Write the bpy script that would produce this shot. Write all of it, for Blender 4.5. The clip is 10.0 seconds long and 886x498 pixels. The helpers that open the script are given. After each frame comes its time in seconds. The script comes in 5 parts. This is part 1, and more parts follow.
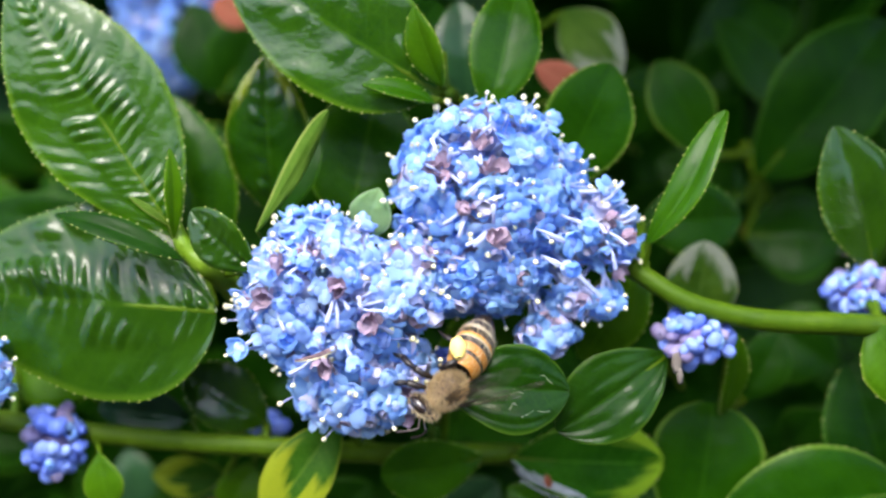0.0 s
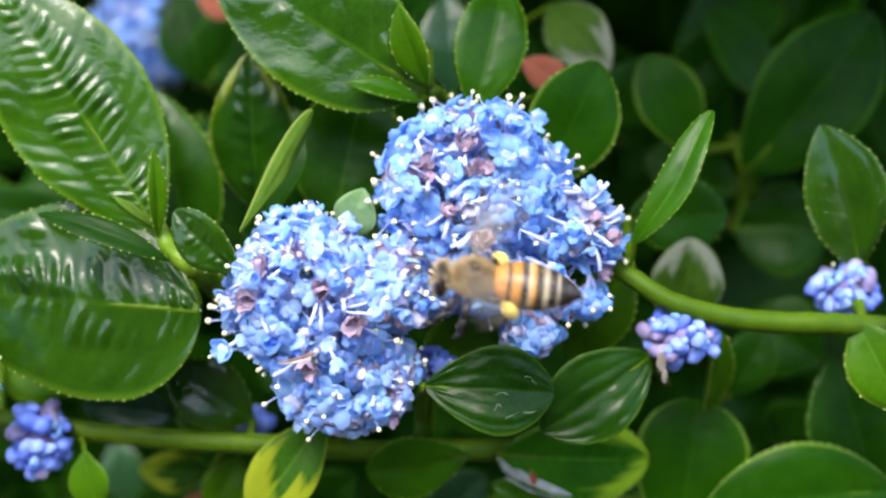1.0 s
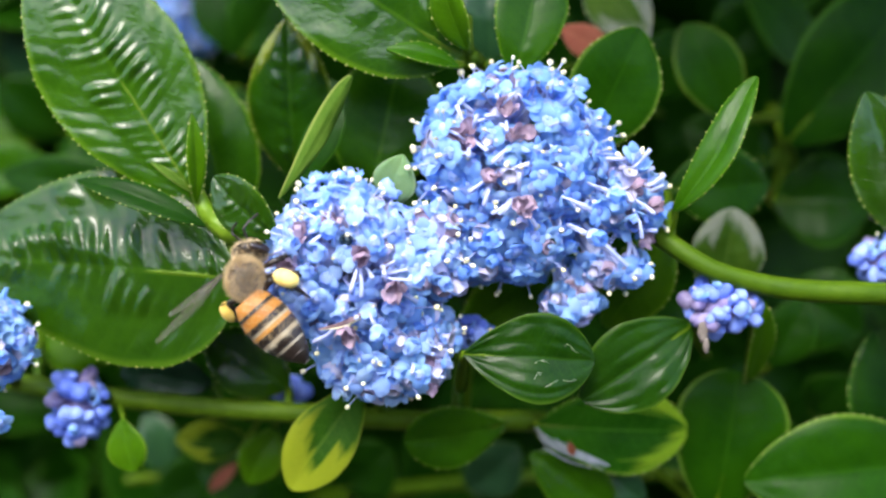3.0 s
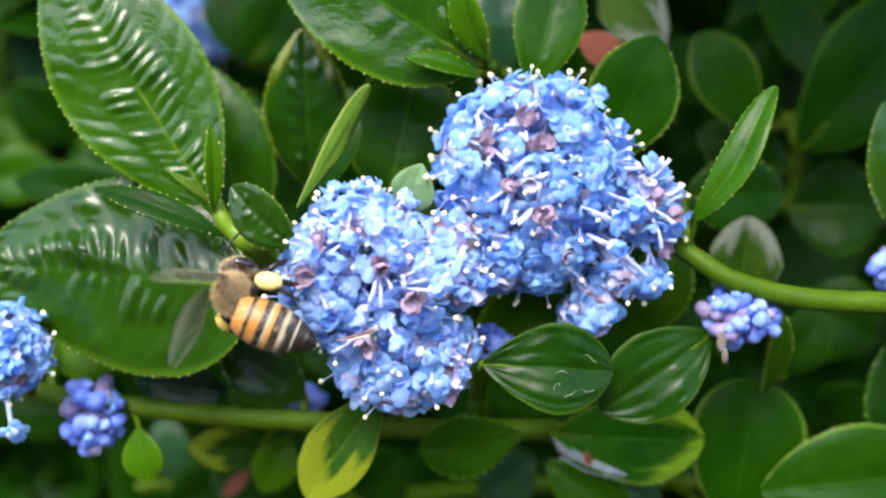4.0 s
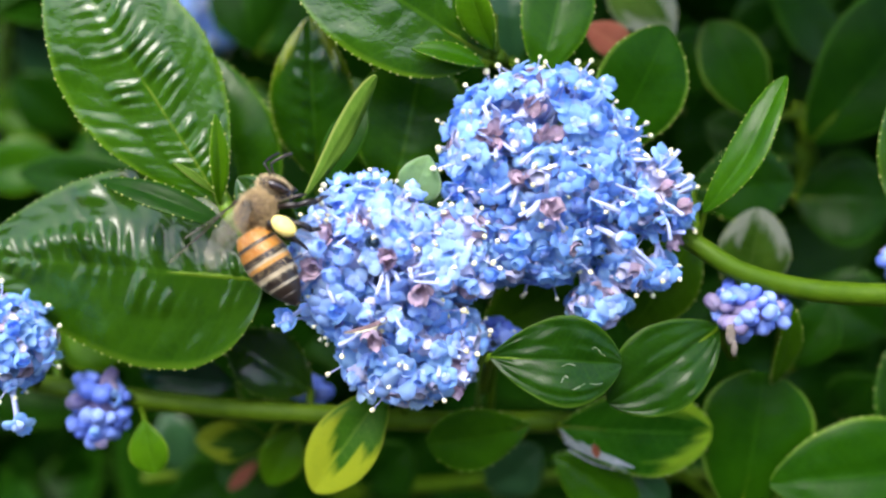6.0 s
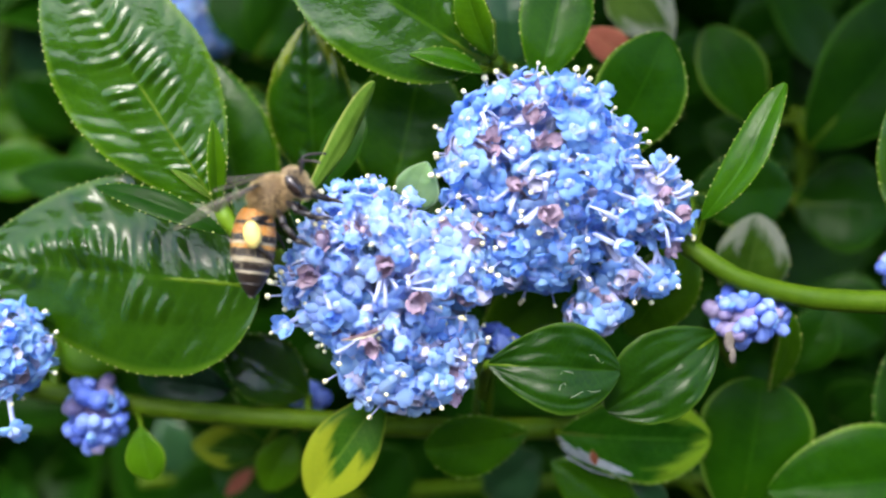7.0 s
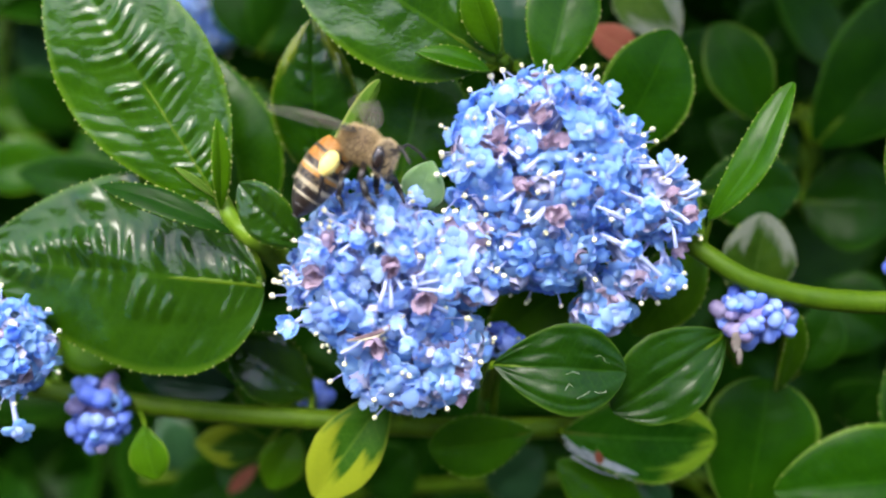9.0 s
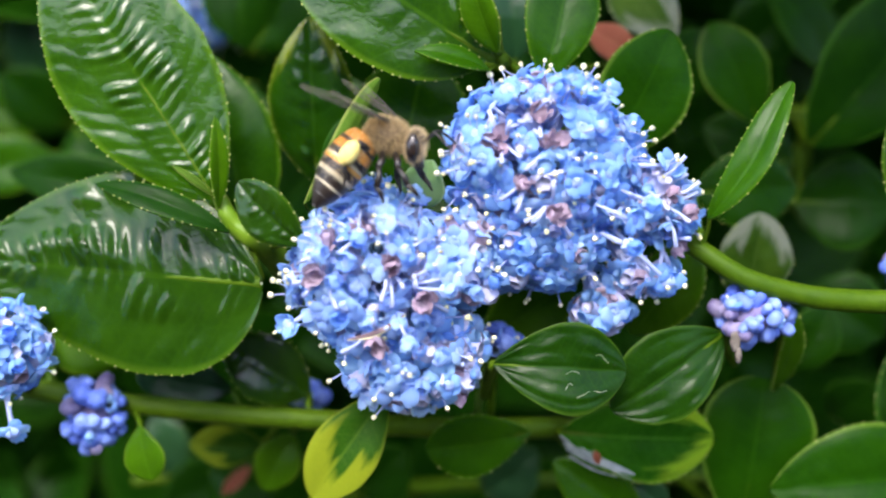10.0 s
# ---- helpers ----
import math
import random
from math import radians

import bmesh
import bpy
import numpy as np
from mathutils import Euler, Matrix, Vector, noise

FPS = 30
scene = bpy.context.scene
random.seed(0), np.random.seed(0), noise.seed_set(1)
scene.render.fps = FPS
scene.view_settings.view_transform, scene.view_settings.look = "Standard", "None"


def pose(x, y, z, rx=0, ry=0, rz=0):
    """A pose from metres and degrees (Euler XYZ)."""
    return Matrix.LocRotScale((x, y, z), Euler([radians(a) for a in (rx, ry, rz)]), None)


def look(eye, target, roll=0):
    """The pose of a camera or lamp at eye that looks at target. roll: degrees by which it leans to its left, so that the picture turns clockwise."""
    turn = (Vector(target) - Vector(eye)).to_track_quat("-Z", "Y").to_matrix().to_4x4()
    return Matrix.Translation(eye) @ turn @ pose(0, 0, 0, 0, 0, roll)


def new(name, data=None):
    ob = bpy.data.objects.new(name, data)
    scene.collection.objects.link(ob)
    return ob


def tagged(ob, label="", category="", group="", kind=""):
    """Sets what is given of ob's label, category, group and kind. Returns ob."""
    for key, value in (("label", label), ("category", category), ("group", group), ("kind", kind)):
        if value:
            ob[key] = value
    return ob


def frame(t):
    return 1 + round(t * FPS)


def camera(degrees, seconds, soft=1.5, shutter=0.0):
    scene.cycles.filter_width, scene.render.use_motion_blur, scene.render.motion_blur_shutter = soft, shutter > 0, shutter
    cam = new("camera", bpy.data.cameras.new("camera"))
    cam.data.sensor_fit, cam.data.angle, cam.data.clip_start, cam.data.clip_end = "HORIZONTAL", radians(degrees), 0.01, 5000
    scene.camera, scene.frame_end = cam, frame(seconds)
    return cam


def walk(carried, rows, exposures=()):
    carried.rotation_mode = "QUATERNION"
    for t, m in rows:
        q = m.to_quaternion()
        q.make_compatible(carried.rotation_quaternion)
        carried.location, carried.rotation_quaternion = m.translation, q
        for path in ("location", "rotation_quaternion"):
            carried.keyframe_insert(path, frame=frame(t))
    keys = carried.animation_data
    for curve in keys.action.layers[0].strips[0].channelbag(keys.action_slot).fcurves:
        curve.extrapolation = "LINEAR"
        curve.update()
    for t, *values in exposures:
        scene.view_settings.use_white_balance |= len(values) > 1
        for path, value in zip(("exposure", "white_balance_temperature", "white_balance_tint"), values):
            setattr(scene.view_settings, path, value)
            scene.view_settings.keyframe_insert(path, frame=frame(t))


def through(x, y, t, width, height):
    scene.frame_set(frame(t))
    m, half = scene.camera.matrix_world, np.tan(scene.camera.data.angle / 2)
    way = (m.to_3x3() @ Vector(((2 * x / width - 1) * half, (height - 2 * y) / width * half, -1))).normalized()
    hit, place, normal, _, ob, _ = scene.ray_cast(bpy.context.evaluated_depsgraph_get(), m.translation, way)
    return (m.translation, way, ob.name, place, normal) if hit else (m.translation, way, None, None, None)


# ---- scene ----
MM = 0.001
EYE, DIP = 0.60, 20.0
# the sprigs' own frame: x along the spray, y into the shrub, z up its face; in millimetres
PLANT = pose(0, 0, EYE, -DIP, 0, 0)

cam = camera(40.0, 10.0, soft=2.3, shutter=0.5)
cam.data.dof.use_dof = True
cam.data.dof.focus_distance = 0.101
cam.data.dof.aperture_fstop = 15.0
ROWS = [
    (0.0, 2.354, -1.592, -1.617, 92.085, 0.196, -0.900),
    (0.5, 4.320, -1.765, 0.432, 90.853, 0.025, -0.677),
    (1.0, 3.112, -1.401, 0.877, 90.748, 0.129, -1.212),
    (1.5, 3.283, -1.141, 1.010, 90.253, 0.028, -0.869),
    (2.0, 3.246, -1.069, -2.082, 90.622, 0.027, -0.889),
    (2.5, 2.769, -0.846, -1.367, 89.967, 0.050, -0.152),
    (4.0, -0.012, -0.229, 0.343, 89.949, -0.120, -0.191),
    (4.5, 0.000, 0.000, 0.000, 90.000, 0.000, 0.000),
    (5.0, 0.042, 0.178, -0.605, 89.682, -0.072, -0.014),
    (5.5, -0.219, 0.309, -0.013, 89.457, -0.049, 0.043),
    (7.0, -0.123, 0.788, 1.256, 89.386, -0.158, -0.013),
    (7.5, 0.115, 1.044, 1.383, 89.533, -0.120, -0.105),
    (8.0, 0.765, 1.106, 2.078, 88.901, -0.123, 0.020),
    (8.5, -0.045, 1.368, 2.223, 89.063, -0.145, -0.115),
    (9.0, -0.651, 1.397, 2.031, 88.934, -0.285, -0.038),
    (9.5, -1.546, 1.679, 2.062, 88.740, -0.366, -0.488),
    (10.0, -2.343, 1.780, 1.782, 89.024, -0.315, -1.003),
]
walk(cam, [(t, PLANT @ pose(x * MM, y * MM, z * MM, rx, ry, rz)) for t, x, y, z, rx, ry, rz in ROWS], [(0.0, 1.31), (4.5, 1.29), (7.0, 1.26), (10.0, 1.23)])

# ---- daylight: a bright, softly veiled sky, with the sun high behind the camera ----
world = bpy.data.worlds.new("sky")
scene.world = world
world.use_nodes = True
wt = world.node_tree
sky = wt.nodes.new("ShaderNodeTexSky")
sky.sky_type, sky.sun_disc = "NISHITA", False
sky.sun_elevation, sky.sun_rotation = radians(60), radians(203)
sky.air_density, sky.dust_density = 1.0, 2.5
wt.links.new(sky.outputs["Color"], wt.nodes["Background"].inputs["Color"])
wt.nodes["Background"].inputs["Strength"].default_value = 0.32
sun = new("sun", bpy.data.lights.new("sun", "SUN"))
sun.data.energy, sun.data.angle, sun.data.color = 1.45, radians(24), (1.0, 0.985, 0.96)
sun.matrix_world = look((0, 0, 0), (0.19, 0.45, -0.87))


# ---- materials ----
def nodes_of(name):
    mat = bpy.data.materials.new(name)
    mat.use_nodes = True
    nt = mat.node_tree
    return mat, nt, nt.nodes["Principled BSDF"]


def put(nt, kind, **values):
    node = nt.nodes.new(kind)
    for key, value in values.items():
        node.inputs[key].default_value = value
    return node


def math_node(nt, op, a, b=None):
    node = nt.nodes.new("ShaderNodeMath")
    node.operation = op
    for slot, v in enumerate((a, b)):
        if v is None:
            continue
        if isinstance(v, (int, float)):
            node.inputs[slot].default_value = v
        else:
            nt.links.new(v, node.inputs[slot])
    return node.outputs[0]


def ramp(nt, fac, stops):
    node = nt.nodes.new("ShaderNodeValToRGB")
    el = node.color_ramp.elements
    while len(el) < len(stops):
        el.new(0.5)
    for e, (p, c) in zip(el, stops):
        e.position, e.color = p, (*c, 1)
    nt.links.new(fac, node.inputs["Fac"])
    return node.outputs["Color"]


def mixed(nt, fac, a, b, blend="MIX"):
    node = nt.nodes.new("ShaderNodeMix")
    node.data_type, node.blend_type = "RGBA", blend
    for slot, v in ((0, fac), (6, a), (7, b)):
        if isinstance(v, (int, float)):
            node.inputs[slot].default_value = v
        elif isinstance(v, tuple):
            node.inputs[slot].default_value = (*v, 1)
        else:
            nt.links.new(v, node.inputs[slot])
    return node.outputs[2]


def noise_at(nt, scale, detail=3.0, rough=0.55, coords="Object"):
    tc = nt.nodes.new("ShaderNodeTexCoord")
    n = put(nt, "ShaderNodeTexNoise", Scale=scale, Detail=detail, Roughness=rough)
    nt.links.new(tc.outputs[coords], n.inputs["Vector"])
    return n.outputs["Fac"]


def glow_through(nt, bsdf, colour, share):
    """Light that shines through a thin blade or petal."""
    tr = nt.nodes.new("ShaderNodeBsdfTranslucent")
    if isinstance(colour, tuple):
        tr.inputs["Color"].default_value = (*colour, 1)
    else:
        nt.links.new(colour, tr.inputs["Color"])
    mx = nt.nodes.new("ShaderNodeMixShader")
    mx.inputs[0].default_value = share
    nt.links.new(bsdf.outputs[0], mx.inputs[1])
    nt.links.new(tr.outputs[0], mx.inputs[2])
    nt.links.new(mx.outputs[0], nt.nodes["Material Output"].inputs["Surface"])


def leaf_material(name, dark, light, vein, edge, rough=0.3, patch=None, patch_from=0.62, veins=11.0, coat=0.0, gloss=0.20):
    """A leaf blade: mottled green, paler veins and a pale rim, laid out along the blade's own coordinates."""
    mat, nt, bsdf = nodes_of(name)
    uv = nt.nodes.new("ShaderNodeUVMap")
    sep = nt.nodes.new("ShaderNodeSeparateXYZ")
    nt.links.new(uv.outputs[0], sep.inputs[0])
    across = math_node(nt, "ABSOLUTE", math_node(nt, "MULTIPLY", math_node(nt, "SUBTRACT", sep.outputs[0], 0.5), 2.0))
    along = sep.outputs[1]
    info = nt.nodes.new("ShaderNodeObjectInfo")
    blotch = noise_at(nt, 260.0, 4.0)
    tone = math_node(nt, "ADD", blotch, math_node(nt, "MULTIPLY", math_node(nt, "SUBTRACT", info.outputs["Random"], 0.5), 0.25))
    base = ramp(nt, tone, [(0.3, dark), (0.72, light)])
    # lateral veins run obliquely towards the tip
    phase = math_node(nt, "FRACT", math_node(nt, "MULTIPLY", math_node(nt, "SUBTRACT", along, math_node(nt, "MULTIPLY", across, 0.16)), veins))
    lateral = math_node(nt, "LESS_THAN", math_node(nt, "ABSOLUTE", math_node(nt, "SUBTRACT", phase, 0.5)), 0.06)
    mid = math_node(nt, "LESS_THAN", across, 0.03)
    base = mixed(nt, math_node(nt, "MULTIPLY", lateral, 0.12), base, vein)
    base = mixed(nt, math_node(nt, "MULTIPLY", mid, 0.5), base, vein)
    if patch:
        p = math_node(nt, "ADD", math_node(nt, "MULTIPLY", along, 1.15), math_node(nt, "MULTIPLY", across, 0.35))
        long_way = nt.nodes.new("ShaderNodeMapping")
        long_way.inputs["Scale"].default_value = (4.0, 1.3, 1.0)
        nt.links.new(uv.outputs[0], long_way.inputs["Vector"])
        streak = put(nt, "ShaderNodeTexNoise", Scale=1.0, Detail=3.0)
        nt.links.new(long_way.outputs[0], streak.inputs["Vector"])
        p = math_node(nt, "ADD", p, math_node(nt, "MULTIPLY", math_node(nt, "SUBTRACT", streak.outputs["Fac"], 0.5), 1.9))
        wide = nt.nodes.new("ShaderNodeMapRange")
        wide.inputs["From Min"].default_value, wide.inputs["From Max"].default_value = patch_from, patch_from + 0.2
        nt.links.new(p, wide.inputs["Value"])
        base = mixed(nt, wide.outputs[0], base, patch)
    rim = nt.nodes.new("ShaderNodeMapRange")
    rim.inputs["From Min"].default_value, rim.inputs["From Max"].default_value = 0.90, 0.985
    nt.links.new(across, rim.inputs["Value"])
    base = mixed(nt, math_node(nt, "MULTIPLY", rim.outputs[0], 0.75), base, edge)
    net_map = nt.nodes.new("ShaderNodeMapping")
    net_map.inputs["Scale"].default_value = (13.0, 26.0, 1.0)
    nt.links.new(uv.outputs[0], net_map.inputs["Vector"])
    warp = put(nt, "ShaderNodeTexNoise", Scale=0.35, Detail=2.0)
    nt.links.new(net_map.outputs[0], warp.inputs["Vector"])
    shifted = nt.nodes.new("ShaderNodeVectorMath")
    shifted.operation = "ADD"
    nt.links.new(net_map.outputs[0], shifted.inputs[0])
    nt.links.new(warp.outputs["Color"], shifted.inputs[1])
    cells = put(nt, "ShaderNodeTexVoronoi", Scale=1.0)
    cells.feature = "DISTANCE_TO_EDGE"
    nt.links.new(shifted.outputs[0], cells.inputs["Vector"])
    net = nt.nodes.new("ShaderNodeMapRange")
    net.inputs["From Max"].default_value = 0.16
    nt.links.new(cells.outputs["Distance"], net.inputs["Value"])
    base = mixed(nt, math_node(nt, "MULTIPLY", math_node(nt, "SUBTRACT", 1.0, net.outputs[0]), 0.14), base, vein)
    nt.links.new(base, bsdf.inputs["Base Color"])
    fine = noise_at(nt, 2600.0, 3.0)
    lumpy = noise_at(nt, 800.0, 2.0)
    nt.links.new(math_node(nt, "ADD", rough - 0.06, math_node(nt, "MULTIPLY", fine, 0.16)), bsdf.inputs["Roughness"])
    bsdf.inputs["Specular IOR Level"].default_value = 0.05
    bsdf.inputs["Coat Weight"].default_value = coat
    bsdf.inputs["Coat Roughness"].default_value = gloss
    bump = put(nt, "ShaderNodeBump", Strength=0.5, Distance=0.00022)
    nt.links.new(math_node(nt, "ADD", math_node(nt, "MULTIPLY", lumpy, 0.45), math_node(nt, "ADD", math_node(nt, "MULTIPLY", fine, 0.25), math_node(nt, "SUBTRACT", math_node(nt, "MULTIPLY", net.outputs[0], 0.035), math_node(nt, "MULTIPLY", lateral, 0.4)))), bump.inputs["Height"])
    nt.links.new(bump.outputs[0], bsdf.inputs["Normal"])
    nt.links.new(bump.outputs[0], bsdf.inputs["Coat Normal"])
    glow_through(nt, bsdf, mixed(nt, 1.0, base, (1.0, 1.30, 0.35), "MULTIPLY"), 0.40)
    return mat


GREEN = leaf_material("glossy_leaf", (0.01364, 0.0651, 0.0005069), (0.03288, 0.1176, 0.0009504), (0.0497, 0.1522, 0.003168), (0.1042, 0.2311, 0.007603), 0.34, coat=0.26)
QUILTED = leaf_material("quilted_leaf", (0.009888, 0.0443, 0.0004103), (0.02385, 0.08003, 0.0007695), (0.03605, 0.1037, 0.002565), (0.07562, 0.1572, 0.006156), 0.34, coat=0.9, gloss=0.10)
# the quilted leaf again in a lighter green
LIGHTER_QUILT = leaf_material("lighter_quilted_leaf", (0.01421, 0.06247, 0.0004103), (0.03428, 0.1129, 0.0007695), (0.05182, 0.1462, 0.002565), (0.1087, 0.2218, 0.006156), 0.34, coat=1.0, gloss=0.08)
BRIGHT = leaf_material("fresh_leaf", (0.03214, 0.1065, 0.0009504), (0.06427, 0.1663, 0.001584), (0.08838, 0.2092, 0.009504), (0.1687, 0.2756, 0.0198), 0.38, coat=0.08)
# darker green: part of the inner shrub's shade is in this colour
DEEP = leaf_material("dark_leaf", (0.005032, 0.03288, 0.0006336), (0.01117, 0.05297, 0.0009504), (0.01678, 0.06854, 0.003168), (0.04473, 0.137, 0.009504), 0.38, coat=0.06)
# the sky's bluish sheen is put into this base colour, beside the coat
BLUISH = leaf_material("bluish_sheen_leaf", (0.014, 0.058, 0.018), (0.030, 0.095, 0.030), (0.0315, 0.0945, 0.0216), (0.09, 0.18, 0.027), 0.34, coat=0.5)
NERVED = leaf_material("three_veined_leaf", (0.005686, 0.03177, 0.00072), (0.01448, 0.05845, 0.00144), (0.02327, 0.07943, 0.003456), (0.07, 0.145, 0.012), 0.34, coat=0.30)
ROLLED = leaf_material("rolled_leaf", (0.06, 0.13, 0.010), (0.11, 0.20, 0.022), (0.16, 0.25, 0.04), (0.36, 0.42, 0.10), 0.5)
RIMMED = leaf_material("pale_rimmed_leaf", (0.00607, 0.04246, 0.0004752), (0.01484, 0.07007, 0.0007128), (0.02363, 0.09027, 0.002376), (0.1638, 0.2883, 0.0297), 0.38, coat=0.06)
PALE = leaf_material("pale_leaf", (0.15, 0.28, 0.10), (0.24, 0.38, 0.17), (0.28, 0.42, 0.20), (0.40, 0.52, 0.28), 0.42, coat=0.5)
YELLOW = leaf_material("turning_leaf", (0.0135, 0.0600, 0.0030), (0.0338, 0.1125, 0.0060), (0.1125, 0.1950, 0.0150), (0.26, 0.31, 0.02), 0.36, patch=(0.25, 0.30, 0.015), patch_from=0.74)
TIPPED = leaf_material("yellow_tipped_leaf", (0.01213, 0.07496, 0.002378), (0.02695, 0.1265, 0.003964), (0.06739, 0.2062, 0.01586), (0.1685, 0.3186, 0.02378), 0.36, patch=(0.2427, 0.3934, 0.01743), patch_from=1.02)
TIPPED_QUILT = leaf_material("yellow_tipped_quilted_leaf", (0.008, 0.046, 0.0006), (0.020, 0.080, 0.0011), (0.03, 0.10, 0.003), (0.13, 0.20, 0.012), 0.34, patch=(0.17, 0.22, 0.010), patch_from=1.10, coat=0.9, gloss=0.10)
RUSTY = leaf_material("dead_leaf", (0.22, 0.06, 0.035), (0.38, 0.13, 0.08), (0.35, 0.16, 0.08), (0.30, 0.14, 0.08), 0.6)
DULL_RED = leaf_material("dull_red_leaf", (0.05, 0.010, 0.006), (0.10, 0.022, 0.014), (0.10, 0.03, 0.02), (0.10, 0.03, 0.02), 0.6)
SILVER = leaf_material("mottled_leaf", (0.018, 0.060, 0.003), (0.050, 0.105, 0.008), (0.07, 0.13, 0.02), (0.15, 0.19, 0.12), 0.4, patch=(0.20, 0.22, 0.17), patch_from=0.92)


def plain(name, dark, light, scale, rough, bump=0.0, spec=0.4, through=0.0, metal=0.0, vary=0.25):
    mat, nt, bsdf = nodes_of(name)
    info = nt.nodes.new("ShaderNodeObjectInfo")
    n = noise_at(nt, scale, 4.0)
    tone = math_node(nt, "ADD", n, math_node(nt, "MULTIPLY", math_node(nt, "SUBTRACT", info.outputs["Random"], 0.5), vary))
    col = ramp(nt, tone, [(0.28, dark), (0.74, light)])
    nt.links.new(col, bsdf.inputs["Base Color"])
    bsdf.inputs["Roughness"].default_value = rough
    bsdf.inputs["Specular IOR Level"].default_value = spec
    bsdf.inputs["Metallic"].default_value = metal
    if bump:
        b = put(nt, "ShaderNodeBump", Strength=0.5, Distance=bump)
        nt.links.new(noise_at(nt, scale * 3, 3.0), b.inputs["Height"])
        nt.links.new(b.outputs[0], bsdf.inputs["Normal"])
    if through:
        glow_through(nt, bsdf, col, through)
    return mat


STEM = plain("green_stem", (0.034, 0.076, 0.0014), (0.070, 0.126, 0.003), 400.0, 0.5, 0.0001, 0.12)
YOUNG = plain("young_stem", (0.10, 0.19, 0.006), (0.19, 0.30, 0.02), 400.0, 0.42, 0.0001, 0.25)
TOOTH = plain("leaf_gland", (0.20, 0.27, 0.03), (0.44, 0.47, 0.14), 900.0, 0.5)
BARK = plain("bark", (0.05, 0.035, 0.022), (0.14, 0.10, 0.07), 120.0, 0.85, 0.0008)
SOIL = plain("soil", (0.016, 0.012, 0.009), (0.06, 0.045, 0.032), 30.0, 0.95, 0.01)
PETAL = plain("blue_petal", (0.26, 0.48, 0.92), (0.41, 0.66, 0.95), 420.0, 0.65, 0.00004, 0.1, 0.55, vary=0.8)
FADED = plain("faded_petal", (0.36, 0.55, 0.92), (0.52, 0.71, 0.95), 420.0, 0.65, 0.00004, 0.1, 0.55, vary=0.8)
SEPAL = plain("blue_sepal", (0.24, 0.36, 0.80), (0.44, 0.57, 0.92), 700.0, 0.7, 0, 0.1, 0.2, vary=0.6)
CLAW = plain("pale_claw", (0.44, 0.51, 0.83), (0.64, 0.69, 0.90), 600.0, 0.55, 0, 0.25, 0.25)
ANTHER = plain("cream_anther", (0.80, 0.73, 0.38), (0.91, 0.87, 0.62), 800.0, 0.6)
MAUVE = plain("mauve_bract", (0.27, 0.18, 0.25), (0.60, 0.47, 0.57), 1300.0, 0.75, 0.00012, 0.15, 0.2)
LILAC = plain("lilac_bud", (0.42, 0.42, 0.70), (0.66, 0.65, 0.82), 700.0, 0.65, 0.00005, 0.2, 0.15)
BUDBLUE = plain("blue_bud", (0.11, 0.18, 0.62), (0.27, 0.38, 0.84), 600.0, 0.55, 0.00005, 0.3, 0.1, vary=0.6)
BUDPINK = plain("dusky_bud", (0.17, 0.14, 0.28), (0.33, 0.29, 0.44), 700.0, 0.65, 0.00005, 0.2, 0.1)
HUSK = plain("brown_scale", (0.10, 0.06, 0.07), (0.26, 0.17, 0.18), 900.0, 0.6, 0.00005, 0.3, 0.2)
WEB = plain("grey_silk", (0.14, 0.17, 0.16), (0.29, 0.32, 0.31), 900.0, 0.7, 0.00005, 0.3)
STRAW = plain("dry_husk", (0.07, 0.055, 0.045), (0.20, 0.17, 0.14), 900.0, 0.8, 0.0001)
WHITE = plain("white_scar", (0.22, 0.30, 0.14), (0.50, 0.56, 0.38), 900.0, 0.6)
PISTIL = plain("dark_flower_eye", (0.012, 0.03, 0.05), (0.05, 0.09, 0.12), 900.0, 0.4)
TIMBER = plain("weathered_timber", (0.09, 0.085, 0.07), (0.20, 0.19, 0.16), 9.0, 0.85, 0.002)


# ---- building helpers ----
def part(name, bm, material, parent, label="", smooth=True):
    me = bpy.data.meshes.new(name)
    bm.to_mesh(me)
    bm.free()
    for m in material if isinstance(material, (list, tuple)) else (material,):
        me.materials.append(m)
    if smooth:
        me.shade_smooth()
    ob = new(name, me)
    ob.parent = parent
    return tagged(ob, label)


def share(name, me, parent, m):
    ob = new(name, me)
    ob.parent = parent
    ob.matrix_basis = m
    return ob


def thing(name, at, label, category, group="", kind=""):
    ob = new(name)
    ob.empty_display_size = 0.002
    ob.matrix_world = PLANT @ Matrix.Translation(Vector(at) * MM)
    return tagged(ob, label, category, group, kind)


def grid_mesh(bm, rows, closed=False, mat=0):
    """Joins rows of points into a sheet or, closed, a tube."""
    vs = [[bm.verts.new(p) for p in row] for row in rows]
    faces = []
    for a, b in zip(vs, vs[1:]):
        n = len(a)
        for k in range(n if closed else n - 1):
            f = bm.faces.new((a[k], a[(k + 1) % n], b[(k + 1) % n], b[k]))
            f.material_index = mat
            faces.append(f)
    return vs, faces


